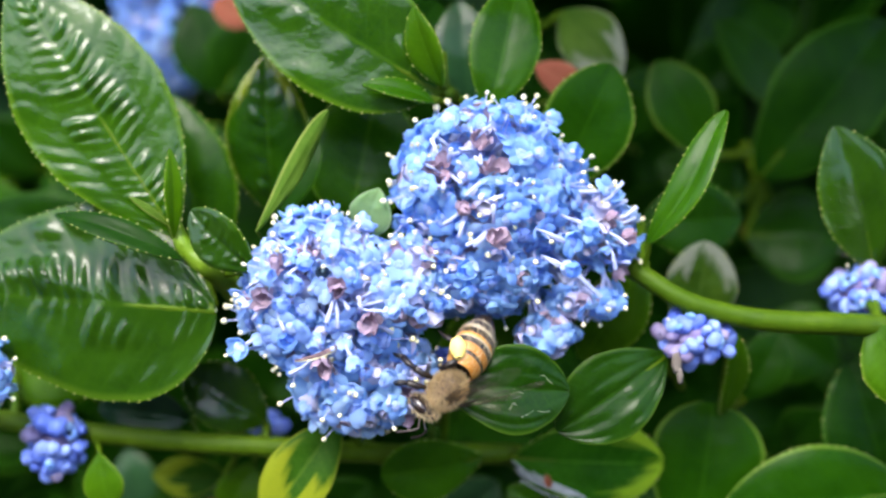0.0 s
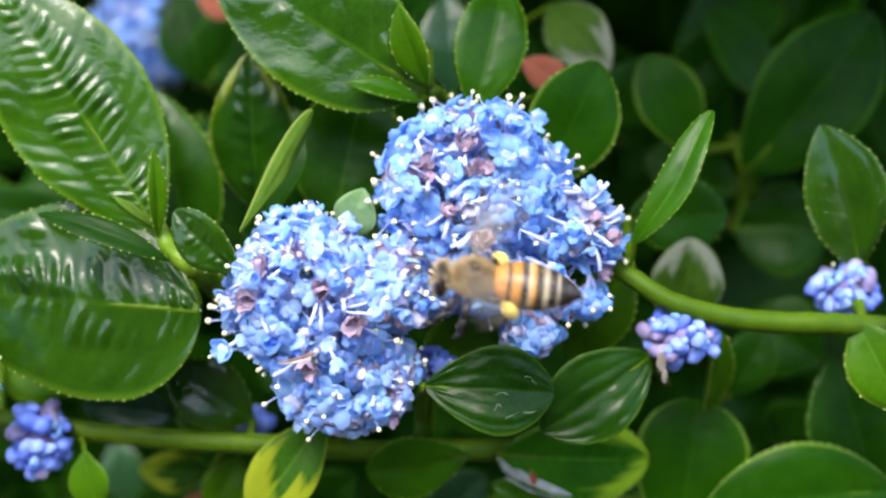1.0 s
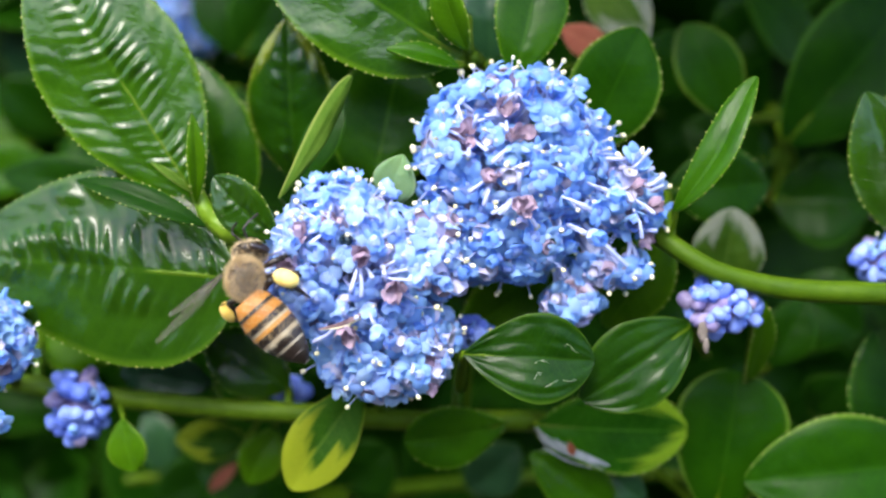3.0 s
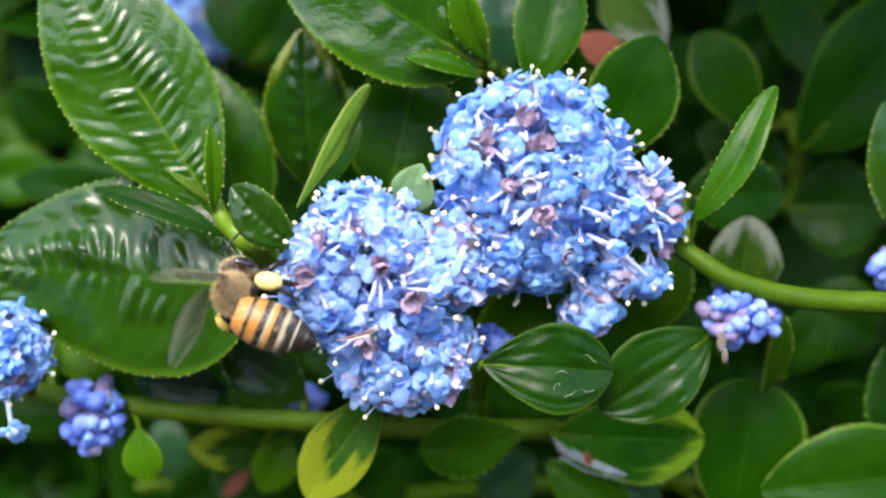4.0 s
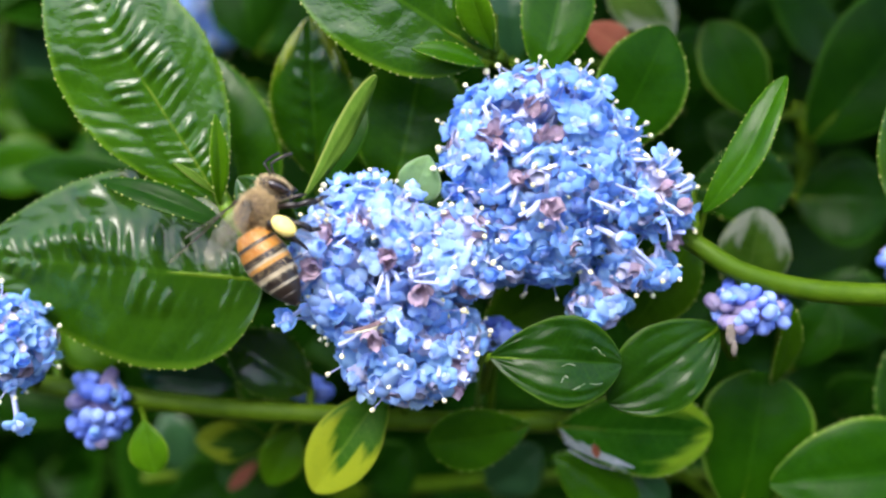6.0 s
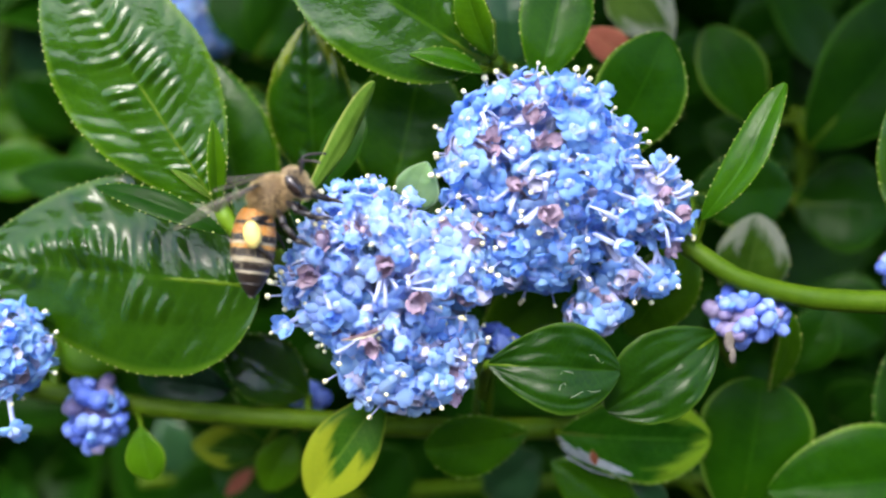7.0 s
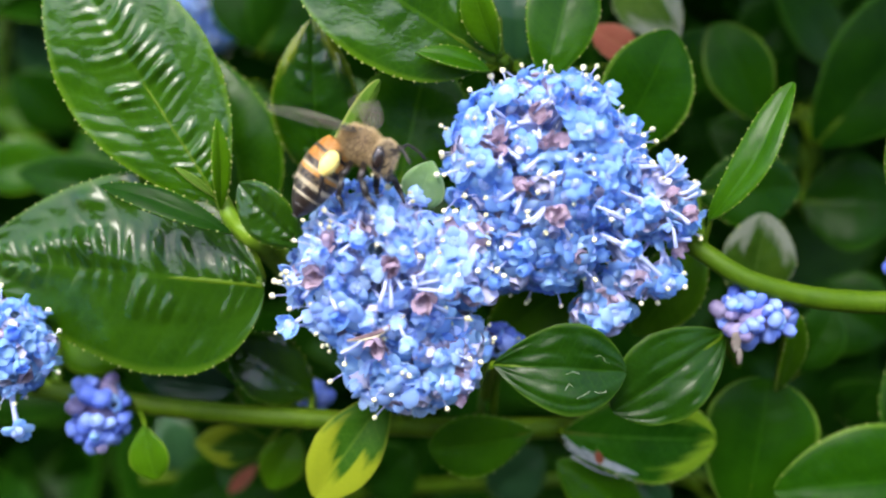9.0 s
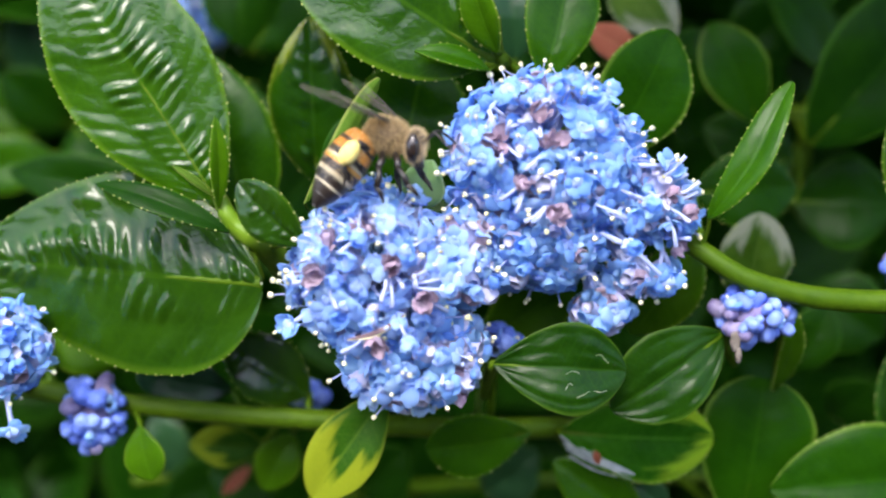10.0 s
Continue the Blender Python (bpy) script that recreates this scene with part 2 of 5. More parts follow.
def tube(bm, path, radii, sides=8, mat=0, caps=True):
    """A round, tapering stalk through the points of path."""
    path = [Vector(p) for p in path]
    rows, ref = [], Vector((0.31, 0.17, 0.93))
    for i, p in enumerate(path):
        d = (path[min(i + 1, len(path) - 1)] - path[max(i - 1, 0)]).normalized()
        a = d.cross(ref)
        a = a.normalized() if a.length > 1e-4 else d.orthogonal().normalized()
        ref = a.cross(d).normalized()
        r = radii[i] if isinstance(radii, (list, tuple)) else radii
        rows.append([p + (a * math.cos(t) + ref * math.sin(t)) * r for t in (math.tau * k / sides for k in range(sides))])
    vs, _ = grid_mesh(bm, rows, True, mat)
    if caps:
        bm.faces.new(vs[0][::-1]).material_index = mat
        bm.faces.new(vs[-1]).material_index = mat


def ball(bm, at, size, turn=None, u=8, v=6, mat=0, rough=0.0, rng=random):
    """A closed rounded lump."""
    turn = turn or Matrix.Identity(3)
    rows = []
    for i in range(1, v):
        th = math.pi * i / v
        rows.append([])
        for k in range(u):
            ph = math.tau * k / u
            q = Vector((math.sin(th) * math.cos(ph) * size[0], math.sin(th) * math.sin(ph) * size[1], math.cos(th) * size[2]))
            rows[-1].append(Vector(at) + turn @ (q * (1 + rng.uniform(-rough, rough))))
    vs, _ = grid_mesh(bm, rows, True, mat)
    for ring, sign in ((vs[0], 1), (vs[-1], -1)):
        tip = bm.verts.new(Vector(at) + turn @ Vector((0, 0, sign * size[2])))
        for k in range(u):
            a, b = ring[k], ring[(k + 1) % u]
            bm.faces.new((tip, a, b) if sign > 0 else (tip, b, a)).material_index = mat


def smooth_path(points, steps=6):
    """A soft curve through a few points."""
    p = [Vector(q) for q in points]
    p = [2 * p[0] - p[1], *p, 2 * p[-1] - p[-2]]
    out = []
    for i in range(1, len(p) - 2):
        a, b, c, d = p[i - 1 : i + 3]
        for k in range(steps):
            t = k / steps
            out.append(0.5 * (2 * b + (c - a) * t + (2 * a - 5 * b + 4 * c - d) * t * t + (3 * b - a - 3 * c + d) * t**3))
    return out + [p[-2]]


def stem(parent, origin, points, r0, r1, name="stem", material=None, label=""):
    """A tapering stalk; points and radii in millimetres."""
    bm = bmesh.new()
    path = [(q - Vector(origin)) * MM for q in smooth_path(points, 8)]
    n = len(path) - 1
    radii = [(r0 + (r1 - r0) * k / n) * MM * (1 + 0.02 * math.sin(k * 1.7)) for k in range(n + 1)]
    tube(bm, path, radii, 10)
    return part(name, bm, material or STEM, parent, label)


def leaf(branch, base, tip, width, roll=0.0, widest=0.5, blunt=0.75, fold=14.0, bend=0.08, bulge=0.05, material=None, teeth=True, petiole=None, label="", res=(40, 20), veins=9, curl=0.0, seed=0, wave=0.02, scars=0, sweep=0.0, lean=0.0, outer_rise=0.55, widest_low=None):
    """One leaf with a quilted blade, petiole and toothed rim. base, tip: millimetres; roll: turn about its own line; fold: how far
    its halves rise; bend: sag along its length; curl: how far its rims roll over; bulge: height of the quilting between the
    veins, outer_rise: its share beyond the side veins; widest_low: where the other half is widest; lean: how much flatter it is on one half."""
    rng = random.Random(seed + int(width * 977) + int(base[0] * 131))
    base, tip = Vector(base), Vector(tip)
    ahead = (tip - base).normalized()
    long = (tip - base).length
    face = Vector((0, -1, 0))
    face = (face - ahead * face.dot(ahead)).normalized()
    side = ahead.cross(face)
    turn = Matrix((side, ahead, face)).transposed() @ Matrix.Rotation(radians(roll), 3, "Y")
    nu, nv = res
    half = width / 2
    power = math.log(0.5) / math.log(widest)
    power_low = math.log(0.5) / math.log(widest_low or widest)
    off = rng.uniform(0, 9)

    def spot(u, v):
        w = half * max(math.sin(math.pi * min(max(u, 0.0), 1.0) ** (power if v >= 0 else power_low)), 0.0) ** blunt
        edge = 1 + 0.02 * noise.noise((u * 9 + off, 3.1 * math.copysign(1, v), off))
        x = v * w * edge
        z = abs(x) * math.tan(radians(fold)) * (1 - (0.6 if fold > 0 else 0.1) * v * v)
        z += bend * long * (4 * u * (1 - u)) - curl * w * max(abs(v) - 0.45, 0) ** 2 * 3
        # pillowed cells: a ladder of short cross veins beside the midrib, wider cells out to the rim
        a = abs(v)
        env = min(1, 6 * u) * min(1, 6 * (1 - u))
        if veins:
            jog = 0.018 * noise.noise((u * 8 + off, v * 3, 0.4))
            step = veins * (u - 0.10 * a + jog)
            inner = abs(math.sin(math.pi * step)) ** 0.85 * (0.75 + 0.65 * noise.cell((math.floor(step), 3 if v > 0 else 7, seed)))
            outer = abs(math.sin(math.pi * veins * 0.5 * (u - 0.22 * a + jog * 2) + 0.8)) ** 0.8 * (0.55 + 0.45 * abs(math.cos(math.pi * (a - 0.48) / 0.30)))
            lift = inner * math.sin(math.pi * a / 0.48) ** 0.6 if a < 0.48 else outer_rise * outer * math.sin(math.pi * min(1.0, (a - 0.48) / 0.52)) ** 0.8
        else:
            lift = (0.8 + 0.2 * math.sin(23 * (u - 0.13 * a))) * math.sin(math.pi * ((a * 2.6) % 1.0)) ** 0.7
        z += bulge * (1 - lean * v) * half * (lift * max(0.12, 0.7 + 1.5 * noise.noise((u * 6 + off, v * 2.5, 1.7))) - 0.25) * env
        z += wave * width * noise.noise((u * 3.3 + off, v * 1.6, off))
        return Vector((x + sweep * long * math.sin(math.pi * u * 1.3), u * long, z)) * MM

    bm = bmesh.new()
    layer = bm.loops.layers.uv.new("UVMap")
    us = [0.004 + 0.992 * (0.5 - 0.5 * math.cos(math.pi * i / nu)) for i in range(nu + 1)]
    vs = [math.sin(math.pi / 2 * (2 * k / nv - 1)) for k in range(nv + 1)]
    top = [[spot(u, v) for v in vs] for u in us]
    thick = Vector((0, 0, -0.22 * MM))
    keys = {}
    a, fa = grid_mesh(bm, top)
    b, fb = grid_mesh(bm, [[p + thick for p in row[::-1]] for row in top])
    for i, u in enumerate(us):
        for k, v in enumerate(vs):
            keys[a[i][k]] = keys[b[i][nv - k]] = (0.5 + v / 2, u)
    for i in range(nu):
        bm.faces.new((a[i][0], a[i + 1][0], b[i + 1][nv], b[i][nv]))
        bm.faces.new((a[i + 1][nv], a[i][nv], b[i][0], b[i + 1][0]))
    for f in bm.faces:
        for lp in f.loops:
            lp[layer].uv = keys[lp.vert]
    ob = part("leaf", bm, material or GREEN, branch, label)
    origin = branch.matrix_world.inverted() @ PLANT
    place = Matrix.Translation(base * MM) @ turn.to_4x4()
    ob.matrix_basis = origin @ place
    # petiole and the rib under the blade
    bm = bmesh.new()
    rib = [spot(u, 0) + thick * 1.2 for u in (0.01, 0.15, 0.3, 0.5, 0.7, 0.9)]
    radii = [r * MM * min(1.0, width / 8) for r in (0.42, 0.36, 0.3, 0.24, 0.17, 0.08)]
    if petiole:
        start = place.inverted() @ (Vector(petiole) * MM)
        rib = smooth_path([start, start.lerp(rib[0], 0.55) + Vector((0, 0, -0.3 * MM)), rib[0]], 4)[:-1] + rib
        radii = [0.5 * MM * min(1.0, width / 8)] * (len(rib) - len(radii)) + radii
    tube(bm, rib, radii, 6)
    part("midrib", bm, STEM, ob, "pale green petiole and midrib")
    if teeth:
        bm = bmesh.new()
        count = max(7, int(long * 1.15))
        for s in (-1, 1):
            for k in range(1, count):
                u = (k + rng.uniform(-0.25, 0.25)) / count
                r = rng.uniform(0.06, 0.135) * MM
                ball(bm, spot(u, s * 1.0) + Vector((s * 0.02 * MM, 0, 0)), (r, r, r * 0.8), None, 5, 4)
        part("toothed_rim", bm, TOOTH, ob, "small pale yellow gland teeth")
    for k in range(scars):
        # a pale scratch across the blade
        u, v = rng.uniform(0.35, 0.86), rng.uniform(-0.45, 0.75)
        du, dv, hook = rng.uniform(0.03, 0.11), rng.uniform(-0.16, 0.16), rng.uniform(-0.10, 0.10)
        bm = bmesh.new()
        path = [spot(u + du * i / 7, v + dv * i / 7 + hook * math.sin(math.pi * i / 7) + 0.008 * math.sin(i * 2.9)) + Vector((0, 0, 0.02 * MM)) for i in range(8)]
        tube(bm, path, [rng.uniform(0.006, 0.026) * MM for _ in path], 5)
        part("scar", bm, WHITE, ob, "pale dry scratch")
    return ob


# ---- flowers ----
def petal(bm, size, rng, claw=0.45, hooded=True):
    """A puffed petal on a narrow pale claw, built along +x. Hooded: its hollow towards +z; else its rounded back towards +z."""
    n, m = 6, 6
    reach = size * claw
    wide, deep = size * rng.uniform(0.52, 0.66), size * rng.uniform(0.24, 0.40) * (-1 if hooded else 0.75)
    hood, turned = rng.uniform(0.1, 0.5) * (1 if hooded else -0.9), rng.uniform(1.1, 1.45)
    crease = rng.uniform(-0.10, 0.16)
    rows = []
    for i in range(n + 1):
        t = i / n
        w = math.sqrt(max(0.0, 1 - (0.93 * (2 * t ** 0.85 - 1)) ** 2))
        row = []
        for k in range(m + 1):
            a = turned * (2 * k / m - 1)
            z = deep * w * (math.cos(a) - crease * math.cos(2.6 * a)) + hood * size * max(0.0, t - 0.35) ** 2
            rim = 0.05 * size * rng.uniform(-1, 1) if k in (0, m) or i == n else 0.0
            row.append(Vector((reach + size * t * (1 - 0.08 * abs(math.sin(a))) + rim, (wide * w + rim) * math.sin(a), z + rim)))
        rows.append(row)
    grid_mesh(bm, rows, False, 0)
    tube(bm, [Vector((0.05 * size, 0, -0.02 * size)), Vector((reach + 0.22 * size, 0, min(deep, 0) * 0.7))], [0.07 * size, 0.10 * size], 5, 1, False)


def shared_mesh(name, bm, materials):
    me = bpy.data.meshes.new(name)
    bm.to_mesh(me)
    bm.free()
    for m in materials:
        me.materials.append(m)
    me.shade_smooth()
    return me


def petal_meshes(tone, hooded, count=10):
    made = []
    for k in range(count):
        rng = random.Random(40 + k)
        bm = bmesh.new()
        petal(bm, rng.uniform(1.05, 1.60) * MM, rng, rng.uniform(0.12, 0.30), hooded)
        made.append(shared_mesh("petal", bm, (tone, CLAW)))
    return made


def floret_meshes(count=5):
    """The heart of a floret: cup, inturned sepals and pale stalk. Face: +z."""
    made = []
    for k in range(count):
        bm = bmesh.new()
        gape = 0.9 if k == 4 else 0.0
        for i in range(5):
            turn = Matrix.Rotation(math.tau * (i + 0.5) / 5 + k, 3, "Z")
            rows = []
            for j in range(4):
                t = j / 3
                w = 0.42 * (1 - t) ** 0.8 + 0.02
                r = 0.42 * math.cos(t * (2.0 - gape)) + 0.28 + 0.4 * gape
                rows.append([turn @ (Vector((r - 0.06 * abs(s), s * w, (0.55 + 0.05 * k) * math.sin(t * 1.9))) * MM) for s in (-1, 0, 1)])
            grid_mesh(bm, rows, False, 0)
        ball(bm, (0, 0, 0.05 * MM), ((0.40 + 0.25 * gape) * MM, (0.40 + 0.25 * gape) * MM, 0.26 * MM), None, 9, 5, 2 if gape else 0)
        tube(bm, [(0, 0, 0), (0.1 * MM, 0.05 * MM, -1.3 * MM), (0, 0, -3.4 * MM)], [0.2 * MM, 0.16 * MM, 0.14 * MM], 6, 1)
        made.append(shared_mesh("floret", bm, (SEPAL, CLAW, PISTIL)))
    return made


def stamen_meshes(count=4):
    made = []
    for k in range(count):
        rng = random.Random(90 + k)
        bm = bmesh.new()
        far = (1.25 + 0.42 * k) * MM
        tube(bm, [(0, 0, 0.2 * MM), (0.10 * MM, 0, far * 0.6), (0, 0, far)], [0.075 * MM, 0.06 * MM, 0.055 * MM], 5, 0)
        r = rng.uniform(0.22, 0.29) * MM
        ball(bm, (0, 0, far), (r, r * 0.85, r * 0.95), None, 7, 5, 1)
        made.append(shared_mesh("stamen", bm, (CLAW, ANTHER)))
    return made


PETALS = {(old, hooded): petal_meshes(FADED if old else PETAL, hooded) for old in (False, True) for hooded in (False, True)}
FLORETS, STAMENS = floret_meshes(), stamen_meshes()


def floret(parent, m, rng, faded=False):
    wide_open = rng.random() < 0.07
    fl = share("floret", FLORETS[4] if wide_open else rng.choice(FLORETS[:4]), parent, m)
    # some are still closed into a ball, most stand half open, a few lie flat
    stage = rng.random()
    low, high = (4, 16) if wide_open else (64, 80) if stage < 0.2 else (14, 46) if stage < 0.7 else (-6, 26)
    for i in range(5):
        if rng.random() < 0.06:
            continue
        yaw = math.tau * (i + rng.uniform(-0.2, 0.2)) / 5
        turn = Matrix.Rotation(yaw, 4, "Z") @ Matrix.Rotation(-radians(rng.uniform(low, high)), 4, "Y") @ Matrix.Rotation(rng.uniform(-0.35, 0.35), 4, "X")
        share("petal", rng.choice(PETALS[faded, stage < 0.2 or rng.random() < 0.3]), fl, turn)
    for i in range(rng.choice((0, 0, 1, 1, 2)) if stage > 0.2 else 0):
        turn = Matrix.Rotation(rng.uniform(0, 6.3), 4, "Z") @ Matrix.Rotation(rng.uniform(0.1, 0.8), 4, "Y")
        share("stamen", rng.choice(STAMENS), fl, turn)
    return fl


def upright(normal, spin):
    return normal.to_track_quat("Z", "Y").to_matrix().to_4x4() @ Matrix.Rotation(spin, 4, "Z")


def crumpled(bm, at, size, turn, rng, mat=0):
    """A withered bract: a pinched, ridged lump."""
    rows = []
    for i in range(1, 8):
        t = i / 8
        row = []
        for k in range(10):
            ph = math.tau * k / 10
            r = math.sin(math.pi * t) ** 0.7 * (1 + 0.25 * math.sin(ph * 3 + t * 4) + rng.uniform(-0.22, 0.22))
            row.append(Vector(at) + turn @ Vector((math.cos(ph) * r * size[0], math.sin(ph) * r * size[1] * 0.6, (t - 0.5) * 2 * size[2])))
        rows.append(row)
    vs, _ = grid_mesh(bm, rows, True, mat)
    bm.faces.new(vs[0][::-1]).material_index = mat
    bm.faces.new(vs[-1]).material_index = mat


def flower_head(lobes, spacing, label, stalk, bracts=(), seed=1, group="blue flower heads", stray=(), faded=0.1, gaps=(), spokes=(), husks=()):
    """A dense rounded panicle: florets stand all over the lobes (centre and half sizes, millimetres)."""
    rng = random.Random(seed)
    heart = Vector(lobes[0][0])

    def gaping(p):
        return any(math.hypot(p.x + heart.x - g[0], p.z + heart.z - g[2]) < r for g, r in gaps)

    head = thing("flower_head", heart, label, "flower", group)
    # inner mass of stalks and buds
    bm = bmesh.new()
    for c, s in lobes:
        c = (Vector(c) - heart) * MM
        for k in range(int(40 + s[0] * 16)):
            d = Vector((rng.gauss(0, 1), rng.gauss(0, 1), rng.gauss(0, 1))).normalized()
            p = c + Vector([d[i] * s[i] * rng.uniform(0.55, 0.90) for i in range(3)]) * MM
            r = rng.uniform(0.6, 1.15) * MM
            if gaping(p / MM):
                continue
            ball(bm, p, (r, r, r * 1.25), d.to_track_quat("Z", "Y").to_matrix(), 7, 5, rng.choice((0, 0, 0, 3, 3, 3, 1)), 0.08, rng)
            tube(bm, [c * 0.6, c.lerp(p, 0.6), p], [0.3 * MM, 0.2 * MM, 0.14 * MM], 5, 2)
    part("bud_mass", bm, [LILAC, MAUVE, CLAW, PETAL], head, "lilac buds and pale stalks within")
    bm = bmesh.new()
    path = [(Vector(q) - heart) * MM for q in stalk]
    tube(bm, smooth_path([(0, 0, 0), *path], 5), 0.55 * MM, 8)
    part("stalk", bm, STEM, head, "green flower stalk")
    # florets
    placed = []

    def add(p, d, big):
        m = Matrix.Translation(p) @ upright(d, rng.uniform(0, math.tau)) @ Matrix.Scale(big, 4)
        floret(head, m, rng, rng.random() < faded)

    for c, s in lobes:
        c = Vector(c) - heart
        for k in range(5200):
            d = Vector((rng.gauss(0, 1), rng.gauss(0, 1), rng.gauss(0, 1))).normalized()
            depth = rng.uniform(0.80, 0.97)
            p = c + Vector([d[i] * s[i] for i in range(3)]) * depth
            inside = False
            for c2, s2 in lobes:
                q = p - (Vector(c2) - heart)
                if sum((q[i] / s2[i]) ** 2 for i in range(3)) < 0.56:
                    inside = True
            if inside or gaping(p) or any((p - q).length < spacing for q in placed):
                continue
            if any((p - (Vector(b[0]) - heart)).length < 1.6 for b in bracts):
                continue
            placed.append(p)
            n = Vector([d[i] / s[i] for i in range(3)]).normalized()
            n = (n + Vector((rng.uniform(-0.4, 0.4), rng.uniform(-0.4, 0.4), rng.uniform(-0.4, 0.4)))).normalized()
            add(p * MM, n, rng.uniform(0.78, 1.10))
    for p, d, big in stray:
        q = Vector(p) - heart
        add(q * MM, Vector(d).normalized(), big)
        bm = bmesh.new()
        tube(bm, [q * MM * 0.45, q * MM * 0.75, q * MM], [0.3 * MM, 0.22 * MM, 0.2 * MM], 6)
        part("pedicel", bm, CLAW, head, "pale lilac flower stalk")
    for p, q in spokes:
        # bare pale stalks that end in a small floret
        a, e = (Vector(v) - heart + Vector((0, 0.5, 0)) for v in (p, q))
        out = Vector((0, -1, 0))
        bm = bmesh.new()
        tube(bm, smooth_path([v * MM for v in (a - out * 1.2, a.lerp(e, 0.5) + out * 0.25, e)], 4), [(0.085 + 0.008 * k) * MM for k in range(9)], 7)
        part("pedicel", bm, CLAW, head, "pale lilac flower stalk")
        add((e + (e - a).normalized() * 0.2) * MM, ((e - a).normalized() + out * 1.2).normalized(), rng.uniform(0.75, 0.95))
    for p, q, wide, tone in husks:
        # long boat-shaped scales with a thin pale lip
        a, e = (Vector(v) - heart for v in (p, q))
        d, out = (e - a).normalized(), Vector((0, -1, 0))
        up = d.cross(out)
        rows = []
        for i in range(13):
            t = i / 12
            w = wide * math.sin(math.pi * (0.04 + 0.92 * t)) ** 0.7
            c = a.lerp(e, t) - up * 0.35 * (e - a).length * (t - t * t)
            rows.append([(c + up * w * 0.5 * k + out * (w * 0.45 * (1 - k * k) + 0.05 * math.sin(9 * t + 4 * k))) * MM for k in (-1, -0.6, -0.2, 0.2, 0.6, 1)])
        bm = bmesh.new()
        grid_mesh(bm, rows)
        grid_mesh(bm, [[v - out * 0.12 * MM for v in r[::-1]] for r in rows])
        husk = part("bract", bm, tone, head, "papery scale between the flowers")
        bm = bmesh.new()
        tube(bm, [r[0] for r in rows], 0.07 * MM, 5)
        part("lip", bm, ANTHER, husk, "cream edge")
    for p, size in bracts:
        bm = bmesh.new()
        d = (Vector(p) - heart).normalized()
        for k in range(7):
            # withered scales, folded over each other
            first = len(bm.verts)
            petal(bm, size * rng.uniform(1.3, 1.85) * MM, rng, 0.05)
            turn = Matrix.Rotation(rng.uniform(0, 6.3), 4, "Z") @ Matrix.Rotation(-rng.uniform(0.5, 1.4), 4, "Y") @ Matrix.Rotation(rng.uniform(-0.9, 0.9), 4, "X")
            bm.verts.ensure_lookup_table()
            for v in bm.verts[first:]:
                q = Vector((v.co.x, v.co.y * 0.7, v.co.z * 0.45 + 0.26 * MM * noise.noise(v.co / MM * 2.2 + Vector((k, 0, 0)))))
                v.co = turn @ q + Vector((0, 0, -0.5 * MM))
        b = part("bract", bm, [MAUVE, MAUVE], head, "withered mauve bract")
        for k in range(4):
            bm = bmesh.new()
            side = d.orthogonal()
            side.rotate(Matrix.Rotation(rng.uniform(0, 6.3), 3, d))
            a = (Vector(p) - heart) * 0.80
            e = Vector(p) - heart + d * rng.uniform(-0.2, 0.5) + side * rng.uniform(1.3, 2.6)
            tube(bm, [a * MM, (a.lerp(e, 0.6) + d * 0.35) * MM, e * MM], [0.18 * MM, 0.15 * MM, 0.2 * MM], 7)
            part("pedicel", bm, CLAW, head, "pale lilac flower stalk")
        b.matrix_basis = Matrix.Translation((Vector(p) - heart) * 1.0 * MM) @ upright((d + Vector((rng.uniform(-0.4, 0.4), 0, rng.uniform(-0.4, 0.4)))).normalized(), rng.uniform(0, 6))
    return head


def bud_mesh(k):
    """A closed bud: a round lump with its petals' seams pressed in."""
    bm = bmesh.new()
    rows = []
    for i in range(1, 8):
        t = i / 8
        rows.append([])
        for j in range(15):
            ph = math.tau * j / 15
            r = math.sin(math.pi * t) ** 0.62 * (1 - 0.10 * abs(math.sin(2.5 * ph + k)) ** 3)
            rows[-1].append(Vector((math.cos(ph) * r, math.sin(ph) * r, -math.cos(math.pi * t) * (1.05 + 0.1 * k))) * MM)
    vs, _ = grid_mesh(bm, rows, True)
    bm.faces.new(vs[0][::-1])
    bm.faces.new(vs[-1])
    me = bpy.data.meshes.new("bud")
    bm.to_mesh(me)
    bm.free()
    me.shade_smooth()
    return me


BUDS = []
for tone in (BUDBLUE, BUDBLUE, BUDBLUE, BUDBLUE, BUDPINK, BUDBLUE, BUDBLUE):
    BUDS.append(bud_mesh(len(BUDS)))
    BUDS[-1].materials.append(tone)


